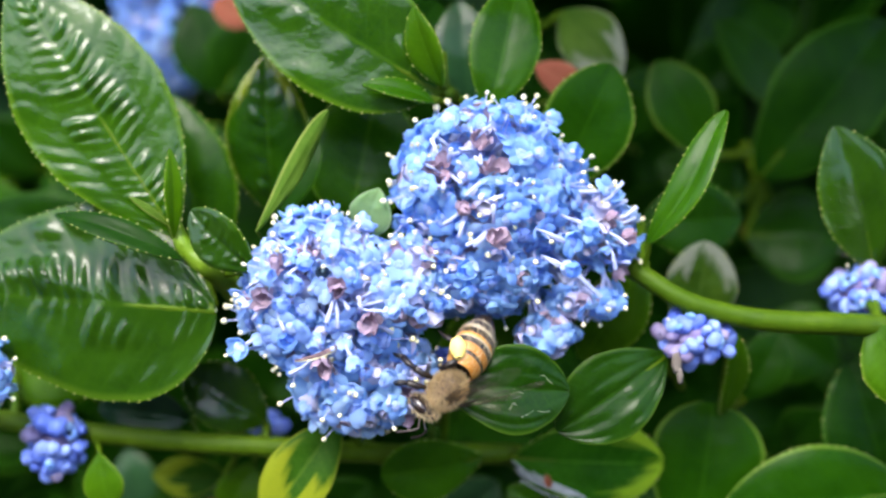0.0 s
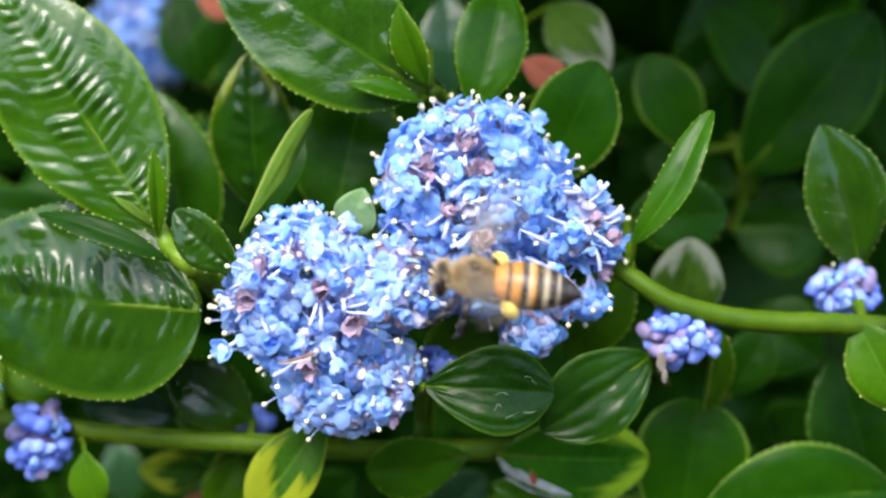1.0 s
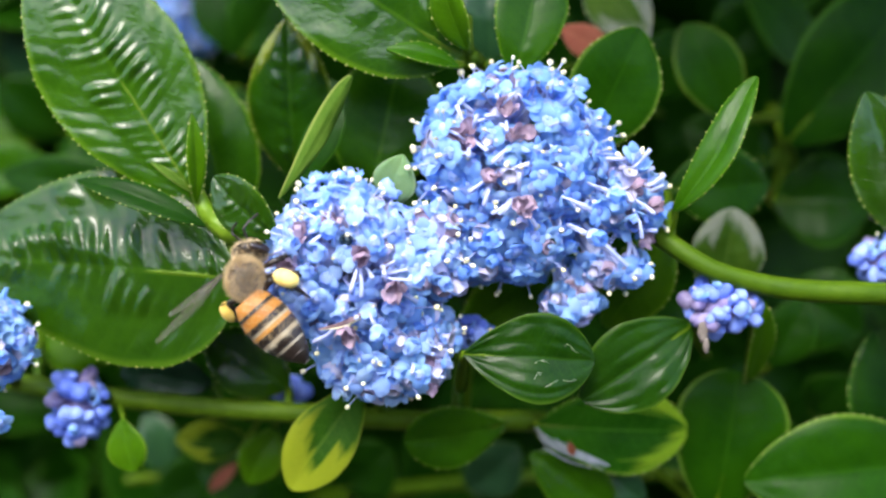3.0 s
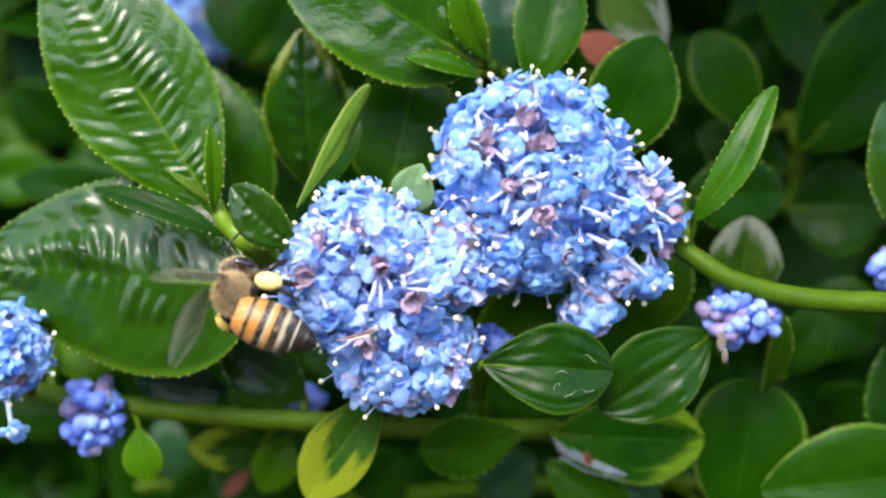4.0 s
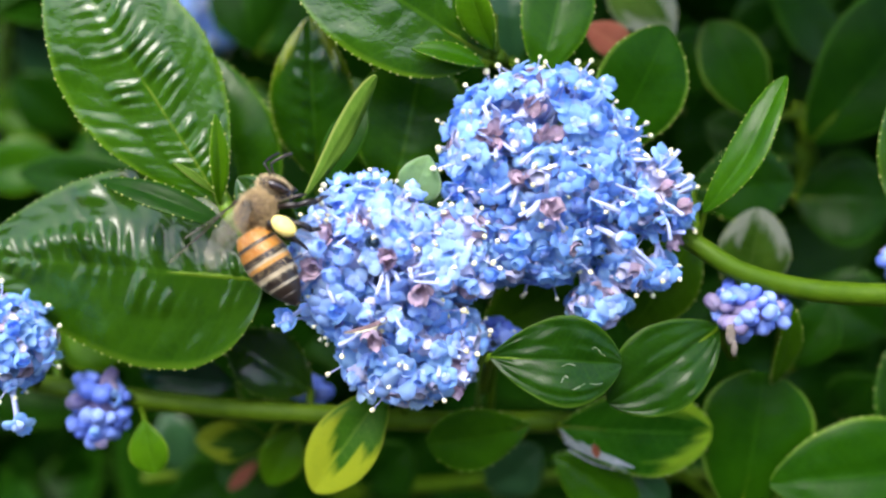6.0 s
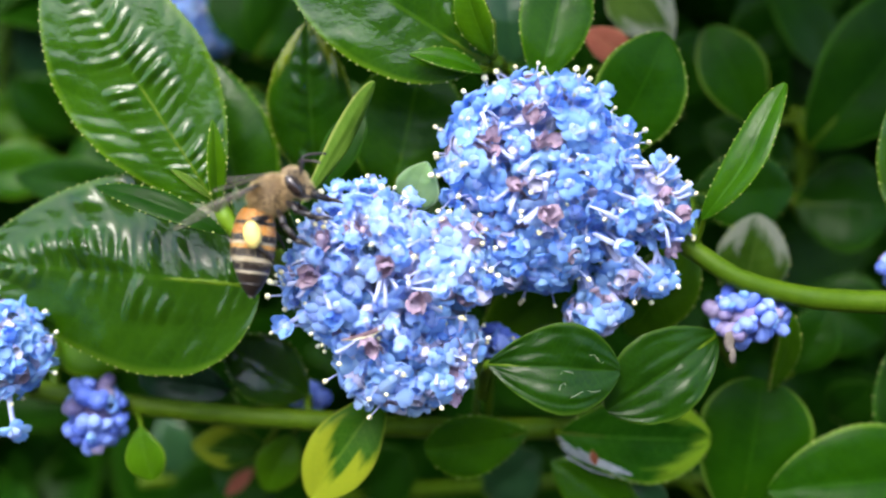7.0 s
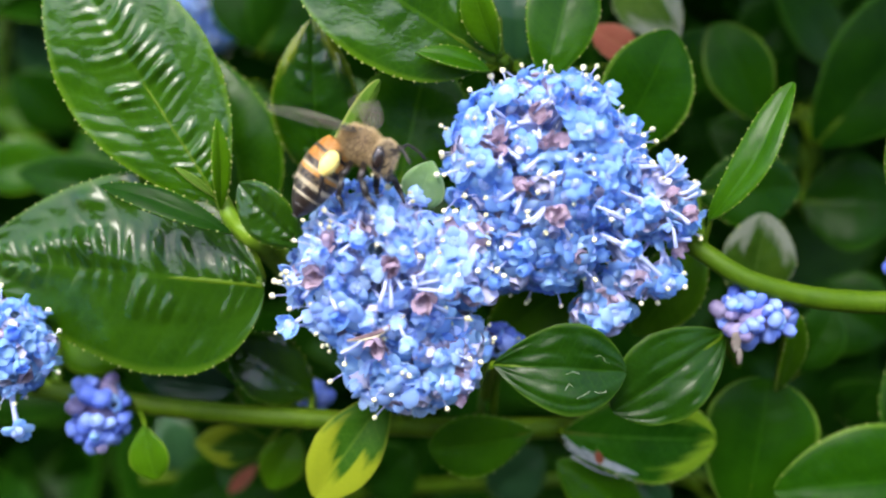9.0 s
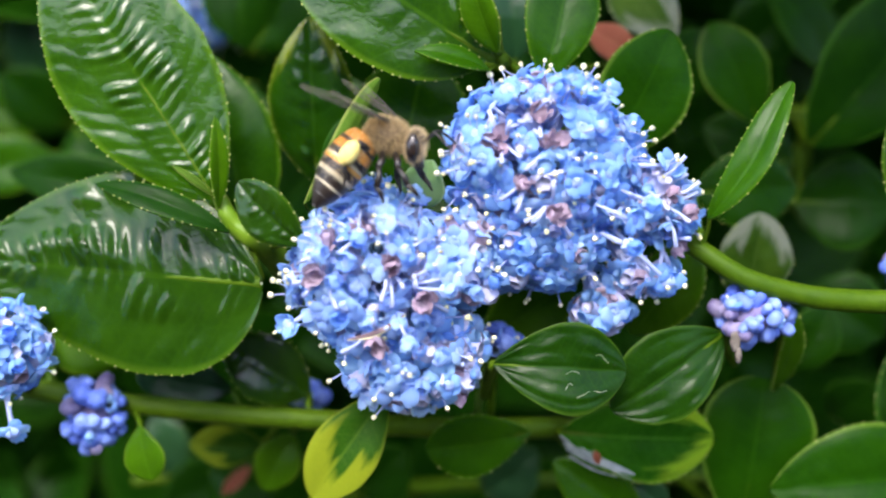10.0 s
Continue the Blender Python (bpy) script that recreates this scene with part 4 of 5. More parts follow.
leaf(low_branch, (-20.55, 119.00, -13.76), (-29.78, 119.00, -12.76), 5.08, roll=4, petiole=(-19.23, 117.00, -15.81), material=BLUISH, teeth=False)
leaf(low_branch, (-12.82, 117.00, -14.07), (-20.95, 116.00, -8.83), 6.49, petiole=(-12.98, 117.00, -16.13), material=QUILTED, bulge=0.06, roll=6)
leaf(low_branch, (-41.24, 128.00, -7.67), (-31.82, 126.00, -11.64), 7.66, petiole=(-38.74, 122.00, -14.10), material=BRIGHT, teeth=False)
leaf(low_branch, (-28.01, 113.00, -16.37), (-26.86, 113.00, -21.35), 3.9, roll=10, petiole=(-29.40, 116.00, -15.13), widest=0.6, blunt=0.6, material=BRIGHT, label="small rounded leaf", teeth=False)
leaf(low_branch, (-18.66, 128.00, -20.74), (-26.38, 128.00, -20.74), 4.46, petiole=(-15.69, 119.00, -16.79), material=YELLOW, teeth=False)
leaf(low_branch, (-15.44, 126.00, -19.24), (-18.37, 126.00, -25.09), 4.68, petiole=(-14.03, 119.00, -16.79), material=BRIGHT, teeth=False)
leaf(low_branch, (-29.66, 132.00, 5.45), (-46.91, 134.00, 7.65), 5.87, petiole=(-35.95, 160.00, -4.38), material=DEEP, teeth=False)
leaf(low_branch, (-69.79, 172.00, 11.26), (-61.80, 172.00, 32.02), 7.59, petiole=(-61.87, 170.00, -4.66), material=BRIGHT, teeth=False)
leaf(low_branch, (36.61, 128.00, -13.01), (40.17, 128.00, -5.88), 5.65, petiole=(32.45, 150.00, -22.21), material=DEEP, teeth=False)

shaded_branch = thing("leafy_branch", (-57.02, 230.00, 2.24), "shaded leafy branch deep in the shrub", "branch", "leafy branches")
stem(shaded_branch, (-57.02, 230.00, 2.24), ((-58.26, 235.00, 2.29), (-49.75, 190.00, 12.44), (-52.40, 170.00, 19.02)), 1.00, 0.60)
stem(shaded_branch, (-57.02, 230.00, 2.24), ((-57.51, 232.00, 2.26), (-29.57, 175.00, 21.20), (-24.82, 165.00, 30.72)), 1.00, 0.60)
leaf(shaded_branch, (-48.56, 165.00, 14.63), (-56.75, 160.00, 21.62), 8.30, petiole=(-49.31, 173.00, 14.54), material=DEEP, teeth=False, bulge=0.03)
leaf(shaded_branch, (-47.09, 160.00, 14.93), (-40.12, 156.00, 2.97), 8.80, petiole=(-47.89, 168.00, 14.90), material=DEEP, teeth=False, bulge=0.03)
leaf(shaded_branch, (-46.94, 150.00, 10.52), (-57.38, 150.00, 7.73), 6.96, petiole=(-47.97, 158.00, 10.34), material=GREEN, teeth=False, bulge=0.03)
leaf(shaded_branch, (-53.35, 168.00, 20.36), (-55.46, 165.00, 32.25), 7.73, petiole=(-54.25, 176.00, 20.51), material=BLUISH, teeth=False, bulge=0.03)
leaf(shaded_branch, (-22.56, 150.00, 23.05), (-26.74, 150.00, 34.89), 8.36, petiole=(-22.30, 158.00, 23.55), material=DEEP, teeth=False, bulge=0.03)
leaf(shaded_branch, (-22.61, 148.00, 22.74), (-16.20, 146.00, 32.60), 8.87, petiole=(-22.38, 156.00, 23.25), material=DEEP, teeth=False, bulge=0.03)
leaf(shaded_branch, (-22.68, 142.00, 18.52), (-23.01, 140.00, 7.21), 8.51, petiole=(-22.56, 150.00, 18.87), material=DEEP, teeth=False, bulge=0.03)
leaf(shaded_branch, (-52.22, 172.00, 19.24), (-63.45, 170.00, 17.44), 9.53, petiole=(-52.98, 180.00, 19.30), material=BRIGHT, teeth=False, bulge=0.03)

lower_branch = thing("leafy_branch", (-29.01, 220.00, -46.88), "shaded low branch with dull leaves", "branch", "leafy branches")
stem(lower_branch, (-29.01, 220.00, -46.88), ((-29.67, 225.00, -47.95), (-27.04, 160.00, -30.38), (-37.19, 150.00, -29.18)), 0.90, 0.60)
stem(lower_branch, (-29.01, 220.00, -46.88), ((-29.27, 222.00, -47.31), (8.08, 150.00, -29.18), (33.54, 140.00, -26.58)), 1.00, 0.60)
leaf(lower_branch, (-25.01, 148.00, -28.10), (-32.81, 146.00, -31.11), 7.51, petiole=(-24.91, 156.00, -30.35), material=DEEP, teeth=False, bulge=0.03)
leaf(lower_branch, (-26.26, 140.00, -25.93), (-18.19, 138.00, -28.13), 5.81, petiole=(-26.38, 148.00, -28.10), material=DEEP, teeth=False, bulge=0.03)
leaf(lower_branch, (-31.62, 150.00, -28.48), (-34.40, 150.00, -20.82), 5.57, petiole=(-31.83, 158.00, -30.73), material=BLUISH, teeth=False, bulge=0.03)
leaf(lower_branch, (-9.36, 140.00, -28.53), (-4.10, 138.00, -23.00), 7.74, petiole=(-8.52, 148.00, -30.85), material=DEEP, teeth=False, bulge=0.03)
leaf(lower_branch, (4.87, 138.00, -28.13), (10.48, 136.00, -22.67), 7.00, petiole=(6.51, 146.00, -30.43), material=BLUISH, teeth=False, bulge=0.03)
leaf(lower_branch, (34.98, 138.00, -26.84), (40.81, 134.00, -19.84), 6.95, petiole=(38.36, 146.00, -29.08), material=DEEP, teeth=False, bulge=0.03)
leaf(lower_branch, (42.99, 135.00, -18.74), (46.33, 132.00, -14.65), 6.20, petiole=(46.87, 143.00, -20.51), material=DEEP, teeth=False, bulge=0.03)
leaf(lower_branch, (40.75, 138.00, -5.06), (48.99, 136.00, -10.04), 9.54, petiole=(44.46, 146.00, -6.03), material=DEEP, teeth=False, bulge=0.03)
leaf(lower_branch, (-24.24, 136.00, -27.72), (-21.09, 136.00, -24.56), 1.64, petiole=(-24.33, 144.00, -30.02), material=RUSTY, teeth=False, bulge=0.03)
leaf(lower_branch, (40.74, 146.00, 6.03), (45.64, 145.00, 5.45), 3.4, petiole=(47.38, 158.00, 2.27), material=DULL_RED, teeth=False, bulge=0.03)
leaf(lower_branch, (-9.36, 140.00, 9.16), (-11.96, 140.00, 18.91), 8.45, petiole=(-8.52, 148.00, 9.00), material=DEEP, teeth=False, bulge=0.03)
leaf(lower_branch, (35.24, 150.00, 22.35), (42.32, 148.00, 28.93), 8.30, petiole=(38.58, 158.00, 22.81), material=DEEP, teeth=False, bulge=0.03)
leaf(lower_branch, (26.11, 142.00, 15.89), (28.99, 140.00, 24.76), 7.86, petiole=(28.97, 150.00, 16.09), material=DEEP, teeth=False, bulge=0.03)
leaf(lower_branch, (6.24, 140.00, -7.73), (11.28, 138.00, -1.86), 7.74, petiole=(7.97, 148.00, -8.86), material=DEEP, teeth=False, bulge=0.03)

flower_head((((-6.13, 104.00, -1.90), (7.30, 7.00, 7.30)), ((-3.00, 105.00, -9.60), (5.80, 5.00, 4.00)), ((0.90, 103.50, -1.00), (3.30, 3.30, 4.20)), ((0.40, 105.00, -8.00), (2.60, 2.60, 2.60)),), 1.60, "dense rounded head of small blue flowers with cream anthers", ((-4.89, 112.00, -6.19), (-3.57, 120.00, -11.09), (-2.93, 117.00, -17.16),), (((-9.79, 98.50, 0.73), 0.90), ((-10.59, 98.30, -2.01), 1.00), ((-4.61, 97.30, -1.31), 1.00), ((-7.25, 98.20, 1.64), 0.90), ((-2.23, 98.20, -3.83), 1.00), ((-5.90, 98.60, -7.28), 1.10), ((0.77, 104.00, -12.02), 1.00), ((0.29, 102.50, -10.18), 0.90), ), seed=3, faded=0.7, stray=(((-6.11, 102.00, 5.49), (-0.10, -0.30, 1.00), 0.95), ((-13.08, 101.00, -6.14), (-0.60, -0.70, 0.00), 0.80), ((-8.80, 103.00, 5.07), (-0.20, -0.10, 1.00), 0.90), ), gaps=(), spokes=(((-1.97, 96.60, 0.94), (-3.41, 96.60, 0.13)), ((-3.09, 96.60, -2.11), (-1.44, 96.60, -1.30)), ((-3.09, 96.60, -2.87), (-0.72, 96.60, -3.09)), ((-4.13, 96.60, -5.43), (-3.50, 96.60, -6.86)), ((-7.27, 96.60, 2.56), (-7.27, 96.60, 1.48)), ((-2.78, 96.60, -2.65), (-0.63, 96.60, -2.11)), ((-3.54, 96.60, 1.84), (-4.84, 96.60, 2.38)), ((-11.84, 96.60, -0.94), (-10.72, 96.60, -0.49)),), husks=(((-3.64, 97.90, -5.04), (-8.18, 97.90, -7.04), 0.42, HUSK),))
flower_head((((8.17, 106.00, 7.40), (8.30, 7.60, 8.15)), ((7.68, 106.00, 0.79), (6.00, 5.20, 4.30)), ((17.60, 106.00, 3.74), (3.50, 3.70, 3.20)), ((16.60, 106.50, -2.30), (2.90, 2.00, 1.00)), ((13.25, 106.50, -5.14), (2.10, 2.00, 1.30)), ((4.57, 107.00, -1.04), (1.80, 2.20, 1.90)),), 1.58, "large rounded head of small blue flowers with mauve bracts", ((13.31, 112.00, 3.69), (16.28, 111.00, 2.63),), (((6.98, 99.60, 10.91), 0.90), ((8.18, 99.00, 8.78), 1.00), ((3.60, 99.50, 8.82), 1.10), ((8.16, 98.80, 3.16), 1.00), ((6.02, 99.00, 5.56), 0.80), ((18.33, 102.30, 4.56), 0.80), ((19.90, 102.80, 3.29), 0.80), ((19.60, 105.00, 0.05), 0.70), ), seed=5, faded=0.1, stray=(((18.40, 104.00, -2.61), (0.10, -0.90, -0.40), 1.00), ((17.98, 103.00, 7.08), (0.50, -0.60, 0.50), 1.00), ), gaps=(((14.67, 105.00, 0.29), 2.0), ((16.62, 105.00, -0.68), 1.8), ((10.53, 105.00, -4.34), 1.30)), spokes=(((3.83, 98.20, 8.34), (2.19, 98.20, 9.16)), ((4.60, 98.20, 7.25), (2.78, 98.20, 7.25)), ((8.71, 98.20, 11.81), (9.48, 98.20, 13.45)), ((11.67, 98.20, 3.78), (14.22, 98.20, 2.60)), ((12.22, 98.20, 1.50), (13.95, 98.20, 0.59)), ((6.66, 98.20, 11.17), (8.11, 98.20, 12.45)), ((5.52, 98.20, 11.90), (4.60, 98.20, 12.58)), ((14.63, 98.20, 4.60), (15.55, 98.20, 4.06)), ((10.30, 98.20, 9.39), (11.67, 98.20, 9.85)),))
flower_head((((-38.60, 107.00, -8.80), (4.10, 4.20, 3.80)),), 1.75, "blue flower head half in view beside a broad leaf", ((-39.38, 114.00, -11.59), (-39.66, 118.00, -13.75),), (), seed=8, faded=0.1, stray=(((-37.20, 106.00, -15.70), (0.30, -0.60, -0.60), 1.00), ), gaps=())
flower_head((((-30.51, 158.00, 32.93), (7.92, 8.00, 8.66)),), 1.90, "distant blue flower head deep among the leaves", ((-33.45, 166.00, 30.90), (-35.56, 185.00, 30.15),), (), seed=9, faded=0.1, stray=(), gaps=())
bud_cluster((26.65, 107.50, -5.59), (3.60, 3.10, 2.50), 60, "tight cluster of blue and mauve buds with a dry husk", ((26.87, 108.00, -3.96), (26.53, 107.00, -2.53),), seed=2, big=0.68, open_ones=3, husk=(24.54, 105.50, -7.79))
bud_cluster((-32.53, 114.50, -15.36), (3.10, 3.20, 3.50), 52, "tight cluster of blue and lilac buds", ((-31.45, 116.00, -15.29), (-29.83, 116.00, -14.81),), seed=3, big=0.76, open_ones=2)
bud_cluster((43.44, 113.00, -1.52), (3.20, 3.00, 2.40), 52, "tight cluster of mauve and blue buds", ((43.71, 110.00, -3.27), (43.42, 108.00, -4.61),), seed=4, big=0.68, open_ones=3)
bud_cluster((4.53, 111.00, -8.40), (1.75, 1.70, 1.65), 14, "small dusky violet bud cluster", ((4.45, 114.00, -11.06), (4.16, 118.00, -17.26),), seed=5, big=0.75, open_ones=3)
bud_cluster((-13.37, 122.00, -15.01), (1.81, 1.59, 1.36), 12, "small shaded lilac bud cluster", ((-13.20, 119.00, -15.69), (-13.25, 117.00, -16.35),), seed=6, big=0.80, open_ones=0)


# ---- the honey bee: x towards its head, z up from its back; millimetres ----
CHITIN = plain("dark_chitin", (0.006, 0.004, 0.003), (0.022, 0.014, 0.009), 500.0, 0.42, 0, 0.5)
AMBER = plain("amber_band", (0.40, 0.15, 0.018), (0.64, 0.31, 0.06), 420.0, 0.38, 0.00003, 0.45, 0.1)
CREAM = plain("pale_hair_band", (0.30, 0.24, 0.14), (0.50, 0.43, 0.30), 900.0, 0.75)
FUR = plain("tawny_fur", (0.34, 0.24, 0.11), (0.74, 0.58, 0.34), 600.0, 0.8, 0, 0.15, 0.2)
SKIN = plain("brown_thorax", (0.05, 0.035, 0.02), (0.16, 0.11, 0.065), 500.0, 0.7)
EYEBLACK = plain("compound_eye", (0.008, 0.005, 0.004), (0.028, 0.016, 0.012), 3000.0, 0.18, 0.00002, 0.6)
POLLEN = plain("pollen", (0.78, 0.54, 0.10), (0.90, 0.71, 0.22), 1500.0, 0.85, 0.00006)


def wing_material():
    mat, nt, bsdf = nodes_of("wing_membrane")
    bsdf.inputs["Base Color"].default_value = (0.46, 0.41, 0.34, 1)
    bsdf.inputs["Roughness"].default_value = 0.18
    bsdf.inputs["Specular IOR Level"].default_value = 0.8
    clear = nt.nodes.new("ShaderNodeBsdfTransparent")
    clear.inputs["Color"].default_value = (0.92, 0.88, 0.80, 1)
    mx = nt.nodes.new("ShaderNodeMixShader")
    share_of = math_node(nt, "ADD", 0.03, math_node(nt, "MULTIPLY", noise_at(nt, 900.0), 0.12))
    nt.links.new(share_of, mx.inputs[0])
    nt.links.new(clear.outputs[0], mx.inputs[1])
    nt.links.new(bsdf.outputs[0], mx.inputs[2])
    nt.links.new(mx.outputs[0], nt.nodes["Material Output"].inputs["Surface"])
    return mat


WING = wing_material()


def hairs(bm, centre, size, count, length, rng, keep=None, lean=(0, 0, 0), thin=0.017):
    """Fine tapering hairs standing on an ellipsoid."""
    for _ in range(count):
        d = Vector((rng.gauss(0, 1), rng.gauss(0, 1), rng.gauss(0, 1))).normalized()
        if keep and not keep(d):
            continue
        p = Vector(centre) + Vector([d[i] * size[i] * 0.97 for i in range(3)])
        n = (Vector([d[i] / size[i] for i in range(3)]).normalized() + Vector(lean) + Vector([rng.uniform(-0.45, 0.45) for _ in range(3)])).normalized()
        s = n.orthogonal().normalized() * thin
        s.rotate(Matrix.Rotation(rng.uniform(0, 6.3), 3, n))
        far = length * rng.uniform(0.6, 1.25)
        mid = p + n * far * 0.55
        end = p + n * far + Vector((rng.uniform(-1, 1), rng.uniform(-1, 1), rng.uniform(-1, 1))) * far * 0.14
        q = [bm.verts.new(v * MM) for v in (p - s, p + s, mid + s * 0.7, mid - s * 0.7, end)]
        bm.faces.new(q[:4])
        bm.faces.new((q[3], q[2], q[4]))


def honey_bee():
    rng = random.Random(7)
    bee = new("honey_bee")
    bee.scale = (1.08, 1.08, 1.08)
    tagged(bee, "tawny honey bee, amber and black banded, carrying yellow pollen", "bee")
    bm = bmesh.new()
    ball(bm, (0, 0, 0), (1.52 * MM, 1.26 * MM, 1.26 * MM), None, 16, 12)
    thorax = part("thorax", bm, SKIN, bee, "brown thorax under tawny fur")
    bm = bmesh.new()
    hairs(bm, (0, 0, 0), (1.52, 1.26, 1.26), 5200, 0.50, rng, lambda d: (d.x - 0.15) ** 2 + (d.y / 1.2) ** 2 > 0.16 or d.z < 0 or rng.random() < 0.22)
    part("fur", bm, FUR, thorax, "tawny fur", smooth=False)

    # head
    bm = bmesh.new()
    ball(bm, (0.85 * MM, 0, -0.35 * MM), (0.85 * MM, 1.55 * MM, 1.55 * MM), None, 16, 12)
    ball(bm, (1.25 * MM, 0, -1.35 * MM), (0.45 * MM, 0.75 * MM, 0.75 * MM), None, 10, 8)
    head = part("head", bm, CHITIN, bee, "furry dark brown head")
    head.matrix_basis = Matrix.Translation(Vector((1.55, 0, -0.2)) * MM) @ Matrix.Scale(0.84, 4)
    for s in (-1, 1):
        bm = bmesh.new()
        ball(bm, (0.85 * MM, s * 1.28 * MM, -0.2 * MM), (0.55 * MM, 0.48 * MM, 1.06 * MM), Matrix.Rotation(s * 0.18, 3, "X"), 14, 12)
        part("eye", bm, EYEBLACK, head, "glossy black compound eye")
        bm = bmesh.new()
        tube(bm, smooth_path([Vector(p) * MM for p in ((1.6, s * 0.3, 0.1), (2.2, s * 0.55, 0.85), (2.5, s * 0.75, 1.15), (3.3, s * 1.15, 0.75), (4.1, s * 1.4, 0.1))], 5), 0.11 * MM, 7)
        part("antenna", bm, CHITIN, head, "dark elbowed antenna")
        bm = bmesh.new()
        tube(bm, [Vector(p) * MM for p in ((1.35, s * 0.45, -1.7), (1.55, s * 0.35, -2.1), (1.6, s * 0.05, -2.4))], [0.26 * MM, 0.2 * MM, 0.08 * MM], 7)
        part("mandible", bm, CHITIN, head)
    bm = bmesh.new()
    tube(bm, [Vector(p) * MM for p in ((1.2, 0, -1.7), (1.3, 0, -2.1), (1.15, 0, -2.4))], [0.2 * MM, 0.14 * MM, 0.06 * MM], 7)
    part("tongue", bm, CHITIN, head, "dark brown tongue")
    bm = bmesh.new()
    hairs(bm, (0.85, 0, -0.35), (0.85, 1.55, 1.55), 1500, 0.42, rng, lambda d: abs(d.y) < 0.72 or d.x < -0.3)
    part("fur", bm, FUR, head, "pale tawny face fur", smooth=False)

    # abdomen: overlapping plates, each with a pale fore edge and a dark hind edge
    def girth(t):
        return 0.40 + 1.32 * math.sin(math.pi * min(1.0, 0.10 + 0.93 * t) ** 0.86) ** 0.72 if t < 0.985 else 0.30

    bm = bmesh.new()
    ball(bm, (-3.0 * MM, 0, -0.25 * MM), (2.7 * MM, 1.5 * MM, 1.36 * MM), None, 14, 10)
    abdomen = part("abdomen", bm, CHITIN, bee, "amber and black banded abdomen")
    abdomen.matrix_basis = Matrix.Translation(Vector((-1.55, 0, -0.25)) * MM)
    total, cuts = 6.35, (0.0, 0.17, 0.36, 0.54, 0.70, 0.85, 1.0)
    tones = ((AMBER, AMBER, CHITIN), (AMBER, AMBER, CHITIN), (CREAM, AMBER, CHITIN), (CREAM, CHITIN, CHITIN), (CREAM, CHITIN, CHITIN), (CHITIN, CHITIN, CHITIN))
    shares = ((0.3, 0.72), (0.10, 0.55), (0.24, 0.44), (0.34, 0.7), (0.14, 0.7), (0.3, 0.7))
    for a, b, tone, cut in zip(cuts, cuts[1:], tones, shares):
        bm = bmesh.new()
        rows, zone = [], []
        for k in range(9):
            f = k / 8
            t = a + (b - a) * (f * 1.08)
            r = girth(min(t, 0.995)) * (1.0 + 0.035 * f)
            row = []
            for j in range(24):
                ph = math.tau * j / 24
                row.append(Vector((-t * total, math.cos(ph) * r * 1.04, math.sin(ph) * r * 0.94 - 0.35 * t * t)) * MM)
            rows.append(row)
            zone.append(0 if f < cut[0] else 1 if f < cut[1] else 2)
        vs, faces = grid_mesh(bm, rows, True)
        for i, f in enumerate(faces):
            f.material_index = zone[i // 24]
            f.normal_flip()
        bm.faces.new(vs[-1])
        part("tergite", bm, list(tone), abdomen)
        bm = bmesh.new()
        banded = tone[1] is CHITIN
        for _ in range(0 if b > 0.8 else 230):
            ph = rng.uniform(0, math.tau)
            f = rng.uniform(0.02, cut[0] + 0.12) if banded and rng.random() < 0.9 else rng.uniform(0.0, 1.0)
            t = a + (b - a) * f
            r = girth(t) * 1.01
            p = Vector((-t * total, math.cos(ph) * r * 1.04, math.sin(ph) * r * 0.94 - 0.35 * t * t))
            n = Vector((-0.9, math.cos(ph) * 0.55, math.sin(ph) * 0.55)).normalized()
            s = n.cross(Vector((0, math.cos(ph), math.sin(ph)))).normalized() * 0.016
            q = [bm.verts.new(v * MM) for v in (p - s, p + s, p + n * rng.uniform(0.25, 0.5))]
            bm.faces.new(q)
        if b < 0.8:
            part("hair_fringe", bm, CREAM if banded else FUR, abdomen, "pale hair fringe", smooth=False)

    # wings
    def wing(s, far, wide, fore):
        bm = bmesh.new()
        rows = []
        for i in range(13):
            t = i / 12
            lead = wide * 0.30 * math.sin(math.pi * min(t, 0.96) ** 0.8) + wide * 0.06 * t
            trail = -wide * (0.10 + 0.62 * math.sin(math.pi * (0.08 + 0.86 * t)) ** 0.8)
            if i == 12:
                lead, trail = -wide * 0.02, -wide * 0.22
            rows.append([Vector((far * t, -s * (lead + (trail - lead) * k / 6), 0.09 * math.sin(k * 1.3) * (0.3 + t) + 0.25 * t * t)) * MM for k in range(7)])
        grid_mesh(bm, rows)
        w = part("wing", bm, WING, bee, "clear smoky membranous wing")
        w.visible_shadow = True
        bm = bmesh.new()
        for k, end in ((0, 12), (1, 11), (3, 9), (4, 8)):
            tube(bm, [rows[i][k] for i in range(end)], [0.030 * MM * (1 - 0.06 * i) for i in range(end)], 5)
        for i, (k0, k1) in ((5, (1, 3)), (7, (0, 3)), (8, (3, 4)), (9, (1, 3))):
            tube(bm, [rows[i][k] for k in range(k0, k1 + 1)], 0.02 * MM, 5)
        part("venation", bm, CHITIN, w, "dark brown wing veins")
        return w

    wings = []
    for s in (1, -1):
        wings.append((wing(s, 6.9, 2.6, True), s, 1))
        wings.append((wing(s, 5.0, 1.9, False), s, 0))

    hind = []
